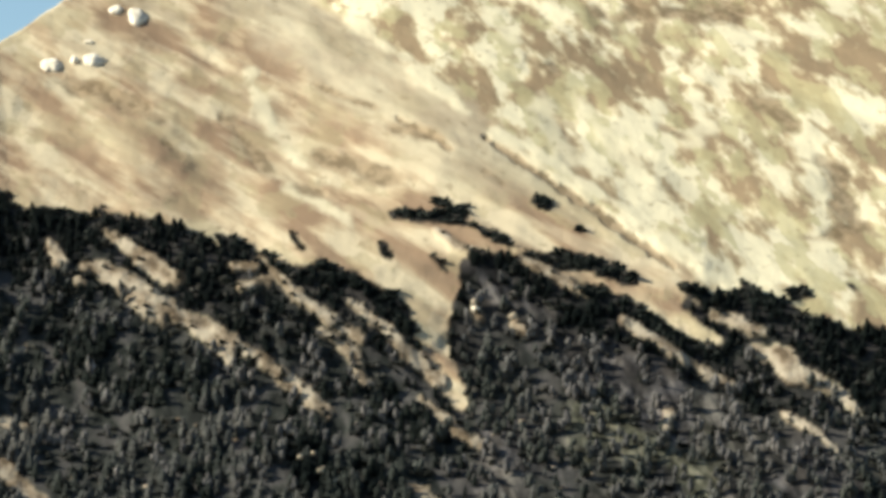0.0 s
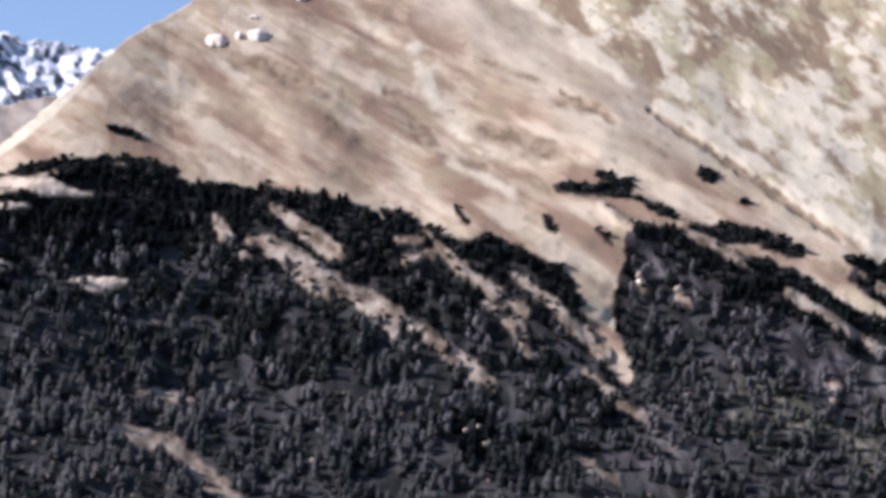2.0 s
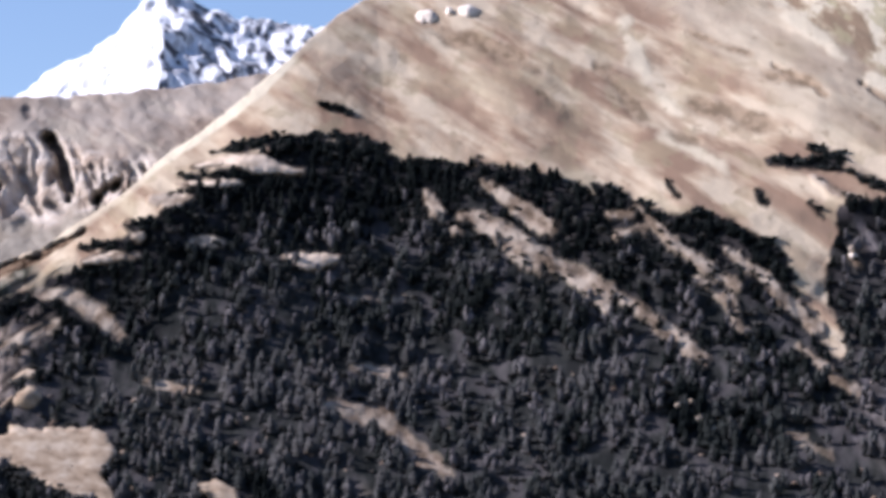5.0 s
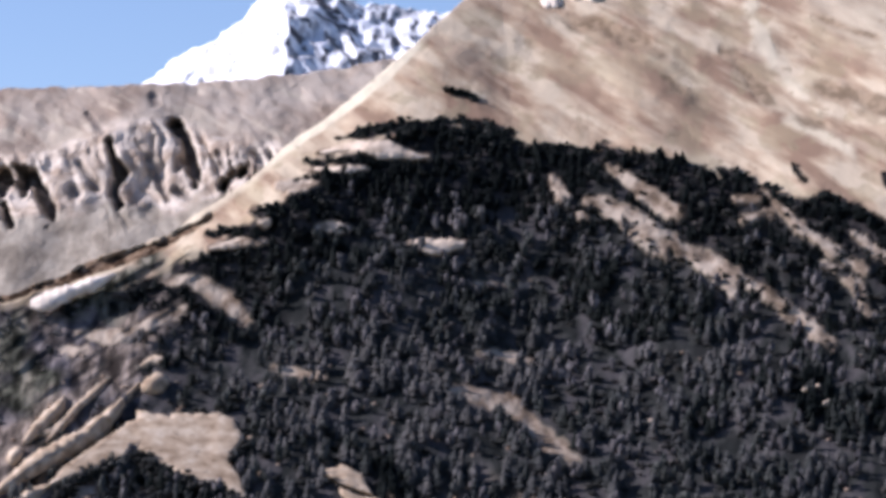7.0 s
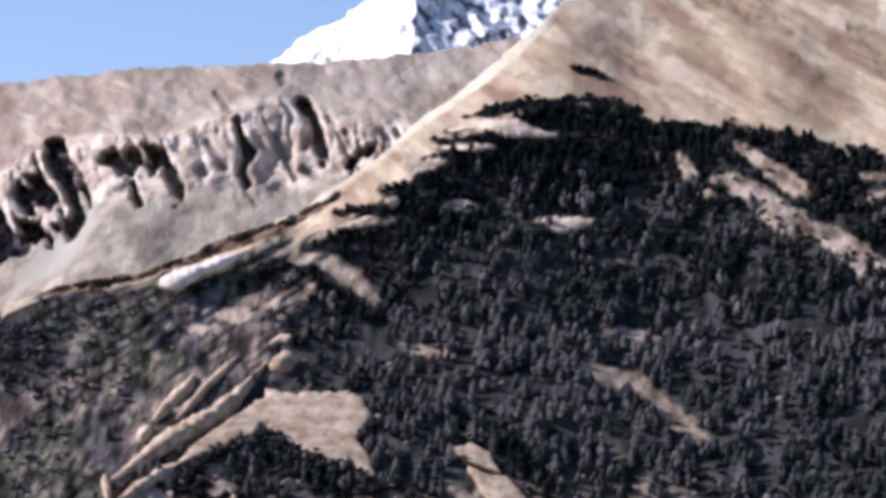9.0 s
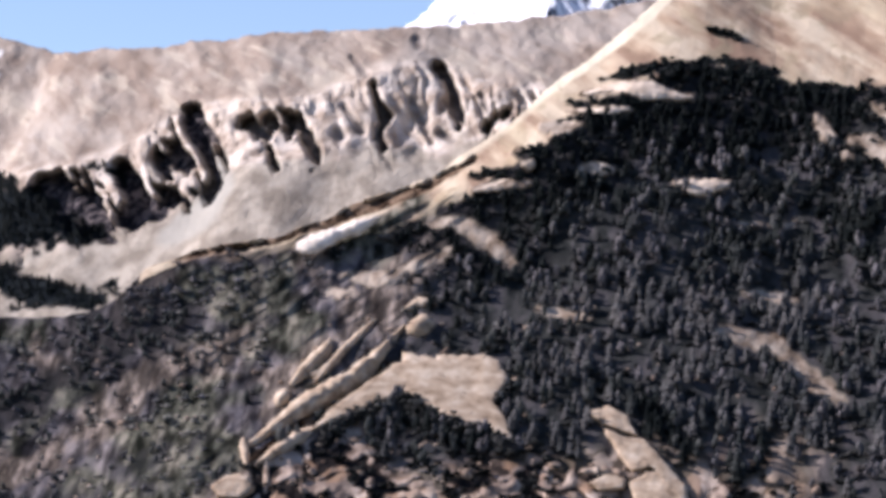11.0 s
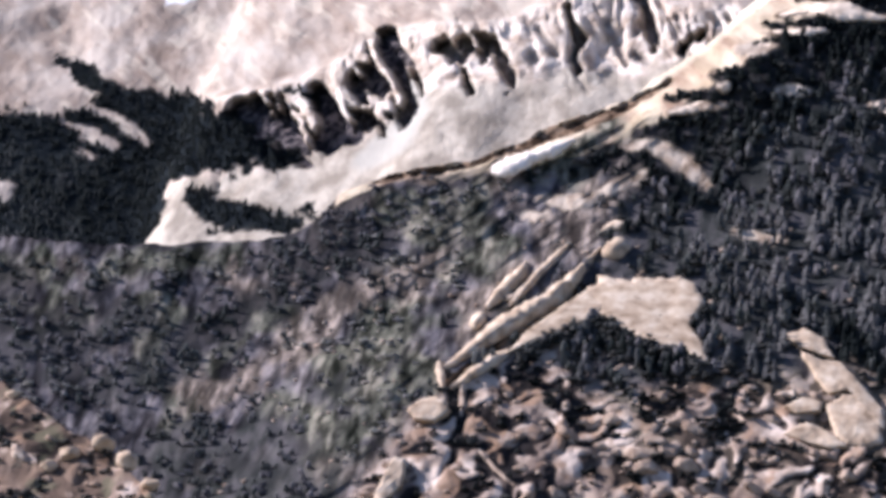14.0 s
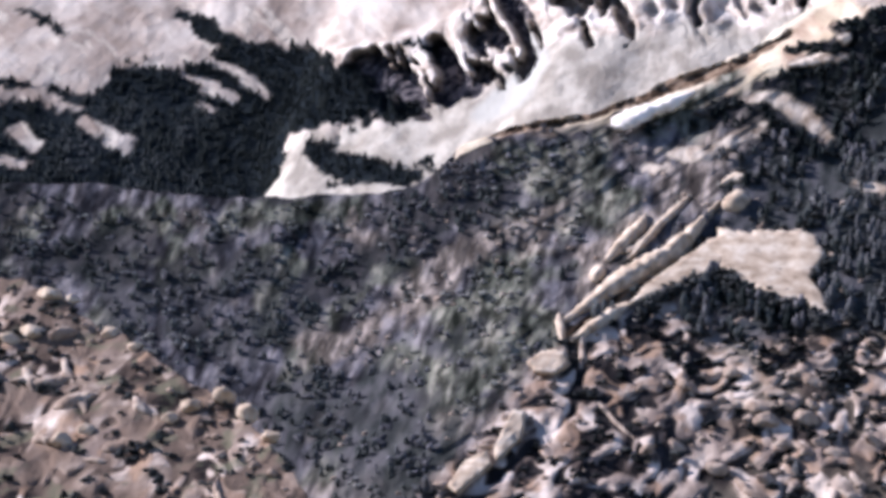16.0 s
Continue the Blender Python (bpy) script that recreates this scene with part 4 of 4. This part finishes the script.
tone = 0.45 - 0.2 * patch(p[:, 0], p[:, 2], (UNDER_SLAB,)) + 0.18 * rng.uniform(-1, 1, len(p)) + 0.55 * fbm(p[:, 0], p[:, 2], 17, 3, 93) - 0.45 * rocky(p[:, 0], p[:, 2])
scrub = new("scrub", scatter("scrub", bushes, p, 1.6 + 3.2 * rng.beta(1.4, 2.0, len(p)), SCRUB, 1.5, tone))
tagged(scrub, "grey-green leafless scrub between the trees", "scrub", kind="stuff")
# the gully's brush: lilac-grey and olive, with a tan band down its middle
p = places_on(slope_y, lambda x, z: west_brush(x, z) * (1 - 0.6 * patch(x, z, (ribs_ground,))) * smooth(0.0, 0.6, fbm(x, z, 12, 3, 125)), 4000, -500, -90, 35, 225)
tan_band, green_band = patch(p[:, 0], p[:, 2], (TAN_BAND,)), patch(p[:, 0], p[:, 2], (OLIVE_BAND,))
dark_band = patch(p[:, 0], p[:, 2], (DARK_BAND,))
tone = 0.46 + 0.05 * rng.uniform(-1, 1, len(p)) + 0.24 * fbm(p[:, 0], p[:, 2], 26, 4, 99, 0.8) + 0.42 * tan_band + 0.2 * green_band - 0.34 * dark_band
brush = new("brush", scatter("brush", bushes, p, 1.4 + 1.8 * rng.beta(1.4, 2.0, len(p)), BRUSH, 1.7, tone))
tagged(brush, "grey and olive leafless brush filling the gully", "brush", kind="stuff")
p = places_on(slope_y, lambda x, z: np.maximum(0.9 * scrub_density(x, z), 0.6 * heath(x, z) * wooded(x, z)) * (1 - rocky(x, z)) * smooth(20, 60, wood_z(x) - z + 10), 12000, -300, 520, 35, 290)
tone = 0.55 + 0.12 * rng.uniform(-1, 1, len(p)) + 0.4 * fbm(p[:, 0], p[:, 2], 24, 3, 135)
bare_wood = new("bare_trees", scatter("bare_trees", stems, p, rng.uniform(6.0, 11.0, len(p)), BARE, 0.42, tone))
tagged(bare_wood, "grey leafless trees scattered through the wood", "trees", kind="stuff")
# bushes in the CREST_SHADE strips are added to darken them like shade
p = places_on(slope_y, lambda x, z: strip(x, z, (GROVES, LOW_GROVES, CREST_SHADE)) * smooth(-0.35, 0.1, fbm(x, z, 5, 2, 97)), 34000, -120, 420, 225, 350)
low_growth = 1.2 + 3.6 * rng.beta(1.2, 2.2, len(p))
for gap in (4.0, 2.5, 1.5):
    low_growth = np.where(strip(p[:, 0], p[:, 2] + gap, (FINGERS, STREAKS, TONGUES), 0.6) > 0.5, np.minimum(low_growth, gap), low_growth)
thicket = new("thicket", scatter("thicket", bushes, p, low_growth, NEEDLE, 1.4, rng.uniform(0, 0.5, len(p))))
tagged(thicket, "dark low thickets along the edge of the wood, some added in place of shade", "bushes", kind="stuff")

p = places_on(slope_y, lambda x, z: 0.25 * strip(x, z, (STREAKS, STREAKS_EAST)) * smooth(-0.1, 0.4, fbm(x, z, 6, 2, 143)), 20000, -60, 440, 140, 310)
strip_bushes = new("strip_bushes", scatter("strip_bushes", bushes, p, rng.uniform(1.0, 2.6, len(p)), NEEDLE, 1.5, rng.uniform(0, 0.4, len(p))))
tagged(strip_bushes, "small dark bushes dotted over the bare strips", "bushes", kind="stuff")

def gully_tree_density(x, z):
    """Thick in the shady hollows of the gully, thin elsewhere."""
    d = np.maximum(patch(x, z, (DARK_BAND,)), 0.6 * smooth(0.1, 0.6, fbm(x, z, 24, 3, 137)) * (1 - patch(x, z, (TAN_BAND, OLIVE_BAND))))
    return (0.05 + 0.75 * d) * west_brush(x, z) * (1 - patch(x, z, (ribs_ground,))) * smooth(-0.5, 0.2, fbm(x, z, 8, 2, 145)) * (z < crest_z(x) - 2)


p = places_on(slope_y, gully_tree_density, 9000, -500, -90, 35, 225)
tone = 0.35 + 0.15 * rng.uniform(-1, 1, len(p)) + 0.35 * fbm(p[:, 0], p[:, 2], 20, 3, 147)
gully_trees = new("gully_trees", scatter("gully_trees", stems, p, rng.uniform(2.5, 5.5, len(p)), BARE, 0.6, tone))
tagged(gully_trees, "grey leafless trees crowding the hollows of the gully", "trees", kind="stuff")

# the cliffs' own trees
p = places_on(cliff_y, lambda x, z: far_wooded(x, z) * (0.75 + 0.4 * fbm(x, z, 24, 3, 59)), 16000, -850, -300, 170, 400)
# low needle tones: shade of the far slope is put into the colour
far_wood = new("distant_forest", scatter("distant_forest", [whole(s) for s in conifers], p, rng.uniform(3.0, 6.0, len(p)), NEEDLE, 1.1, np.clip(0.02 + 0.45 * smooth(-480, -600, p[:, 0]) * smooth(340, 280, p[:, 2]) + 0.3 * fbm(p[:, 0], p[:, 2], 22, 3, 149), 0, 1)))
tagged(far_wood, "dark distant conifers below the shaded cliffs", "forest", kind="stuff")
p = places_on(knoll_y, lambda x, z: 0.55 * (0.7 + fbm(x, z, 14, 3, 61)) * (z < knoll_crest_z(x) - 1), 1500, -475, -200, 25, 145)
knoll_scrub = new("knoll_scrub", scatter("knoll_scrub", bushes, p, rng.uniform(1.5, 4.2, len(p)), SCRUB, 1.35, rng.uniform(0, 0.7, len(p))))
tagged(knoll_scrub, "low grey-brown bushes over the stony knoll", "scrub", kind="stuff")


# ---------------------------------------------------------------- rocks


def rock_shape(seed, level=3, cuts=16):
    """A faceted boulder of radius one."""
    r = np.random.default_rng(seed)
    bm = bmesh.new()
    bmesh.ops.create_icosphere(bm, subdivisions=level, radius=1)
    v = np.array([q.co[:] for q in bm.verts])
    f = np.array([[q.index for q in g.verts] for g in bm.faces])
    bm.free()
    for _ in range(cuts):
        n = r.normal(size=3)
        n /= np.linalg.norm(n)
        over = np.maximum(v @ n - r.uniform(0.55, 0.85), 0)
        v = v - over[:, None] * n
    lump = fbm(v[:, 0] + seed, v[:, 1] + v[:, 2] * 0.7, 0.5, 3, seed)
    return v * (1 + 0.06 * lump[:, None]), f


ROCKS = [rock_shape(s, 3) for s in range(6)]
SMALL = [rock_shape(s + 20, 2, 12) for s in range(6)]


def boulder(name, x, z, size, mat, dist, label, tilt=0.0, turn=0.0, sink=0.25, shape=None, group=""):
    """A rock of size (wide, deep, high) metres, bedded in a slope at x and height z."""
    v, f = shape or ROCKS[int(abs(x * 7 + z * 3)) % len(ROCKS)]
    a, b = radians(turn), radians(tilt)
    q = v * (np.array(size) / 2)
    q = np.stack([q[:, 0] * math.cos(b) + q[:, 2] * math.sin(b), q[:, 1], -q[:, 0] * math.sin(b) + q[:, 2] * math.cos(b)], -1)
    ob = new(name, mesh_of(name, q, f, mat))
    y = float(dist(np.array([x]), np.array([z]))[0])
    ob.location = (x, y - size[1] * (0.5 - sink) * 0.6, z)
    ob.rotation_euler = (0, 0, a)
    return tagged(ob, label, "rock", group)


def ledge(name, pts, height, mat, label, seed=0, dist=None, saw=0.0, rugged=1.0):
    """A long rib of bare rock following the slope: a rough bar that thins out at its ends."""
    p = np.array(pts, float).reshape(-1, 3)
    length = np.concatenate([[0], np.cumsum(np.hypot(*np.diff(p[:, :2], axis=0).T))])
    s = np.linspace(0, length[-1], max(10, int(length[-1] / 0.9)))
    x, z = np.interp(s, length, p[:, 0]), np.interp(s, length, p[:, 1])
    half = np.interp(s, length, p[:, 2])
    t = s / length[-1]
    side = np.gradient(np.stack([x, z], -1), axis=0)
    side = np.stack([-side[:, 1], side[:, 0]], -1) / np.linalg.norm(side, axis=1)[:, None]
    thick = np.minimum(1, 3.0 * np.minimum(t + 0.08, 1.06 - t)) ** 0.6 * (1 + 0.35 * rugged * fbm(s, s * 0 + seed, 16, 3, seed))
    around = 8
    a = np.arange(around) / around * 2 * math.pi
    rough = 1 + 0.22 * rugged * fbm(s[:, None] + 0 * a, np.cos(a)[None] * 3 + 3 * np.sin(a)[None], 2.2, 3, seed + 5)
    u = np.cos(a) * (half * thick)[:, None] * rough
    h = np.sign(np.sin(a)) * np.sqrt(np.abs(np.sin(a))) * height * thick[:, None] * rough
    px, pz = x[:, None] + side[:, 0:1] * u, z[:, None] + side[:, 1:2] * u
    py = (dist or slope_y)(px, pz) - 0.8 * h - saw * np.mod(s, 11.0)[:, None]
    v = np.stack([px, py, pz + 0.6 * h], -1).reshape(-1, 3)
    i = np.arange((len(s) - 1) * around)
    r0, k = i // around, i % around
    f = np.stack([r0 * around + k, r0 * around + (k + 1) % around, (r0 + 1) * around + (k + 1) % around, (r0 + 1) * around + k], -1)
    return tagged(new(name, mesh_of(name, v, f, mat)), label, "rock")


RIB = "long pale rock rib jutting from the wooded spur"
RIBS = [[-172, 132, 2.1, -163, 139, 2.6, -153, 148, 3.1, -140, 156, 3.2, -131, 161, 3.2, -125, 168, 2.2, -120, 175, 1.5, -113, 186, 1],
    [-167, 124, 1.6, -157, 131, 2.1, -146, 139, 2.6],
    [-160, 158, 1.7, -154, 166, 2.7, -147, 175, 2.2, -146, 180, 1],
    [-165, 150, 2.2, -159, 155, 1.7],
    [-114, 194, 1.5, -108, 197, 2, -102, 197, 1.3]]
RIBS += [[-112, 183, 2, -105, 185, 3.3, -100, 187, 1.8],
    [-182, 115, 1.6, -172, 116, 3, -167, 117, 1.2],
    [-175, 135, 1.4, -171, 124, 1.4],
    [-150, 159, 1, -138, 176, 1.2, -127, 189, 1.3],
    [-159, 164, 0.7, -150, 163, 1, -140, 170, 1]]
for k, pts in enumerate(RIBS):
    pts = [v * 1.3 if i % 3 == 2 else v for i, v in enumerate(pts)]
    ledge("rock_rib", pts, 1.2 * max(pts[2::3]), TAN_ROCK, RIB, k * 3, lambda x, z: slope_y(x, z) - 0.8, 0.0, 0.45)
ledge("white_rock_rib", [-168, 226, 5.2, -162, 226, 6.0, -155, 229, 4.6, -149, 232, 3.4, -140, 235, 3.2, -130, 240, 1.4], 3.3, WHITE_ROCK, "bright white rock rib just below the ridge path", 40,
      lambda x, z: face_y(x, z) - 6, 0.0, 0.7)


def plate(outline, lift, base, seed=0, rough=0.5):
    """The mesh of a flat outcrop, about its base: a rough rock face standing out of the slope, with its broken edge going
    back into the ground."""
    p = np.array(outline, float).reshape(-1, 2)
    closed = np.vstack([p, p[:1]])
    run = np.concatenate([[0], np.cumsum(np.hypot(*np.diff(closed, axis=0).T))])
    around = max(60, int(run[-1] / 0.6))
    s = np.linspace(0, run[-1], around, endpoint=False)
    ex, ez = np.interp(s, run, closed[:, 0]), np.interp(s, run, closed[:, 1])
    cx, cz = p.mean(0)
    rings = np.concatenate([np.linspace(0.02, 0.9, 16), [0.95, 0.98, 1.0, 1.0]])[:, None]
    up = lift * np.interp(rings, [0, 0.7, 0.9, 0.98, 1.0], [1, 1, 0.9, 0.6, 0.2])
    up[-1] = -1.2 * lift
    jag = 1 + 0.06 * fbm(s, s * 0 + seed, 5, 4, seed, 0.6)
    x, z = cx + (ex - cx) * rings * jag, cz + (ez - cz) * rings * jag
    crag = 2.2 * fbm(x, z, 9, 3, seed + 3) + 0.5 * fbm(x, z, 2.6, 2, seed + 4)
    y = face_y(x, z) - 4.5 - up + rough * crag
    v = np.stack([x, y, z + 0.25 * up], -1).reshape(-1, 3) - np.array(base)
    i = np.arange((len(rings) - 1) * around)
    r0, k = i // around, i % around
    f = np.stack([r0 * around + k, r0 * around + (k + 1) % around, (r0 + 1) * around + (k + 1) % around, (r0 + 1) * around + k], -1)
    return mesh_of("face", v, f, TAN_ROCK)


def outcrop(name, pieces, label, lift=4.5, rough=0.5, seed=0):
    """A rock outcrop of several faces split by cracks."""
    p = np.array(pieces[0][1], float).reshape(-1, 2)
    x, z = float(p[:, 0].mean()), float(p[:, 1].min())
    base = (x, float(face_y(np.array([x]), np.array([z]))[0]), z)
    thing = new(name)
    thing.location = base
    tagged(thing, label, "rock")
    for k, (piece, outline) in enumerate(pieces):
        part(piece, plate(outline, lift, base, seed + 5 * k, rough), thing)
    return thing


outcrop("rock_slab", [("face", SLAB_FACE), ("arm", [-146, 138, -141, 146, -133, 153, -122, 162, -113, 168, -105, 160, -110, 154, -124, 148, -134, 144])], "big pale tan rock slab on the wooded spur", 3.2, 0.15, 3)
outcrop("rock_outcrop", [("upper_face", [-31, 145, -22, 148, -13, 143, -9, 135, -14, 136, -24, 140]),
                         ("middle_face", [-23, 138, -14, 134, -6, 133, 4, 122, 12, 112, 10, 106, -2, 122, -11, 120, -18, 127]),
                         ("lower_face", [-13, 115, -6, 120, 3, 119, 10, 111, 10, 100, 1, 98, -9, 103]),
                         ("side_face", [-29, 115, -22, 119, -13, 117, -15, 113, -25, 112]),
                         ("foot_face", [-30, 104, -21, 109, -11, 105, -4, 99, -11, 98, -22, 101])],
        "tan rock outcrop with a rounded lower end", 3.5, 0.4, 25)
outcrop("rock_outcrop", [("lower_face", [-202, 68, -198, 77, -190, 81, -187, 76, -198, 65]), ("upper_face", [-188, 82, -184, 96, -179, 96, -178, 85, -186, 77])],
        "pale outcrop at the foot of the spur", 3.0, 0.7, 43)
outcrop("rock_outcrop", [("face", [-183, 115, -178, 119, -168, 119, -165, 115, -171, 110, -179, 111])], "pale rock at the foot of the long rib", 3.0, 0.5, 51)

p = places_on(slope_y, lambda x, z: within(x, z + 5.5, SLAB) & ~within(x, z, SLAB), 1300, -145, -58, 120, 172)
foot_scrub = new("slab_scrub", scatter("slab_scrub", bushes, p + np.array((0, -5.0, 0)), rng.uniform(2.0, 5.0, len(p)), SCRUB, 1.3, rng.uniform(0, 0.95, len(p))))
tagged(foot_scrub, "dark bushes along the foot of the rock slab", "scrub", kind="stuff")
CLUSTER = "pale tan boulder in a heap on the stony spur"
for x, z, r in ((-43, 122, 4), (-97, 130, 4.7), (-125, 106, 3.2), (-115, 102, 2.3), (-103, 100, 3.2), (-56, 144, 2.9), (-34, 110, 4.2), (-83, 91, 6.8), (-68, 92, 6.8), (-62, 83, 4.5), (-77, 98, 2.7), (-43, 111, 2.3), (-143, 121, 2.8), (-132, 91, 3.1), (-4, 88, 4.6), (-99, 110, 5.1), (-80, 101, 6), (-66, 97, 4.6), (-90, 92, 4.1), (-56, 79, 5.4), (-41, 83, 4.5), (-118, 82, 4.5), (-101, 73, 5.8), (-82, 69, 5.3), (-186, 93, 3.1), (-183, 102, 2.7), (-192, 82, 3.1), (-196, 74, 2.6), (-145, 113, 2.8)):
    boulder("boulder", x, z, (2.3 * r, 1.8 * r, 1.4 * r), BROWN_ROCK, slope_y, CLUSTER,
            rng.uniform(5, 35), rng.uniform(-25, 25), 0.4, rock_shape(int(rng.integers(1, 900)), 3, 26), "heaped boulders")
BAR = "low rock bar breaking through the stony ground"
for k in range(26):
    x, z = rng.uniform(-195, 60), rng.uniform(52, 130)
    if rocky(np.array([x]), np.array([z]))[0] < 0.5:
        continue
    a, size = rng.uniform(-0.9, 0.3) + (1.5 if x < -150 else 0), rng.uniform(5, 13)
    dx, dz = size * math.cos(a), size * math.sin(a) * 0.8
    wide = rng.uniform(0.9, 2.0)
    tagged(ledge("rock_bar", [x - dx, z - dz, wide, x + rng.uniform(-2, 2), z + rng.uniform(-2, 2), wide, x + dx, z + dz, wide], rng.uniform(1.0, 2.0),
                 BROWN_ROCK, BAR, k + 200), group="rock bars")
for k in range(26):
    x = rng.uniform(-410, -235)
    z = float(knoll_crest_z(np.array(x))) - rng.uniform(2, 45)
    a, size = rng.uniform(-1.0, 0.4), rng.uniform(4, 10)
    dx, dz = size * math.cos(a), size * math.sin(a) * 0.8
    if z - abs(dz) < 25 or z + abs(dz) > float(knoll_crest_z(np.array(x + dx))) or z + abs(dz) > float(knoll_crest_z(np.array(x - dx))):
        continue
    wide = rng.uniform(0.9, 2.0)
    tagged(ledge("rock_bar", [x - dx, z - dz, wide, x + rng.uniform(-2, 2), z + rng.uniform(-1, 1), wide, x + dx, z + dz, wide], rng.uniform(1.3, 2.6),
                 BROWN_ROCK, "pale rock bar on the stony knoll", k + 300, knoll_y), group="rock bars of the knoll")

FINGER = "pale ledge added for sunlit ground above the dark wood"
# ledges added over sunlit ground; the pale rock carries its brightness
for k, pts in enumerate(FINGERS):
    ledge("sunlit_ledge", pts, 1.0, PALE_ROCK, FINGER, 80 + k, lambda x, z: face_y(x, z) - 3, 0.0, 0.9)
for x, z, w in ((171, 182, 3.6), (178, 176, 3.0), (186, 170, 4.2), (191, 165, 3.4), (176, 188, 2.6), (184, 178, 2.4), (284, 243, 4.5), (267, 250, 4.0), (393, 176, 2.6)):
    boulder("boulder", x, z + 4, (w * 1.2, w, w), PALE_ROCK, lambda x, z: slope_y(x, z) - 5, "pale boulder standing among the dark trees", 10, x * 7, 0.0, group="boulders in the wood")
WHITE = "white rock standing out of the dry grass"
for x, z, w, h in ((87, 408, 12, 9), (111, 412, 13, 7), (139, 447, 11, 13), (109, 426, 5, 4), (127, 452, 8, 6), (100, 411, 5, 4.5),
                   (268, 251, 4.5, 4.5)):
    tagged(ledge("white_rock", [x - w / 2, z, h / 2, x, z + 0.5, h / 2, x + w / 2, z, h / 2], 2.2, WHITE_ROCK, WHITE, int(x)), group="white rocks")
for x, z, w in ((-359, 128, 9.4), (-367, 125, 6.8), (-359, 143, 8.6), (-350, 141, 5.2), (-328, 127, 6), (-315, 122, 5), (-271, 104, 8.8), (-260, 98, 9.6), (-248, 90, 6.2), (-283, 100, 8.8), (-329, 88, 7.2), (-320, 92, 6.4), (-290, 96, 5.6)):
    boulder("boulder", x, z, (w * 1.6, w * 1.4, w), TAN_ROCK, knoll_y, "pale tan boulder on the crest of the knoll", 15, x, 0.35, rock_shape(int(-x), 3, 30), group="boulders of the knoll")

# ---------------------------------------------------------------- single trees along the edge of the wood


def conifer(seed):
    """One conifer with its trunk, a few bare limbs and a ragged crown, seven metres high."""
    tv, tf, cv, cf = conifer_shape(10, 9, seed)
    thing = new("conifer")
    tagged(thing, "dark green conifer at the edge of the dry grass", "tree", "conifers along the wood's edge")
    part("trunk", mesh_of("trunk", tv * 7, tf, BARK), thing)
    crown = mesh_of("crown", cv * 7 * (1.6, 1.6, 1), cf, NEEDLE)
    give(crown, "tone", np.full(len(cv), 0.05 + 0.03 * (seed % 6)))
    part("crown", crown, thing)
    return thing


edge = []
while len(edge) < 150:
    x = rng.uniform(-60, 480)
    z = wood_z(np.array(x)) + rng.uniform(-9, -1)
    if wooded(np.array([x]), np.array([z]))[0] > 0.3:
        edge.append((x, float(slope_y(np.array([x]), np.array([z]))[0]), float(z)))
models = [conifer(100 + k) for k in range(6)]
for k, (x, y, z) in enumerate(edge):
    m = pose(x, y, z - 0.2, 0, 0, rng.uniform(0, 360)) @ Matrix.Diagonal((*[rng.uniform(0.5, 0.95)] * 3, 1))
    if k < len(models):
        models[k].matrix_basis = m
    else:
        ob = copy_thing(models[k % len(models)], m)
        ob.matrix_basis = m

# ---------------------------------------------------------------- boulders of the stony ground
spots = places_on(slope_y, lambda x, z: 0.8 * rocky(x, z), 460, -215, 110, 48, 145)
for x, y, z in spots[:22]:
    w = rng.uniform(3.0, 7.5)
    boulder("boulder", x, z, (w * rng.uniform(1, 1.6), w, w * rng.uniform(0.6, 0.9)), BROWN_ROCK, slope_y,
            "tan boulder on the stony spur", rng.uniform(-20, 30), rng.uniform(0, 180), shape=SMALL[int(rng.integers(6))], group="boulders of the spur")
p = places_on(slope_y, lambda x, z: 0.25 * rocky(x, z) + 0.12 * wooded(x, z) * (z < 200), 3000, -260, 300, 50, 200, 0)
rubble = new("rubble", scatter("rubble", SMALL, p, rng.uniform(0.6, 1.5, len(p)), BROWN_ROCK, 1.4))
tagged(rubble, "small tan stones strewn over the spur", "stones", kind="stuff")
spots = places_on(knoll_y, lambda x, z: 0.5 * (z < knoll_crest_z(x) - 0.5) * smooth(30, 4, knoll_crest_z(x) - z), 700, -415, -230, 50, 145)
for x, y, z in spots[:45]:
    w = rng.uniform(1.2, 4.5)
    boulder("boulder", x, z, (w * rng.uniform(1, 1.7), w, w * rng.uniform(0.6, 0.9)), BROWN_ROCK, knoll_y,
            "pale tan boulder on the stony knoll", rng.uniform(-20, 30), rng.uniform(0, 180), shape=SMALL[int(rng.integers(6))], group="boulders of the knoll")
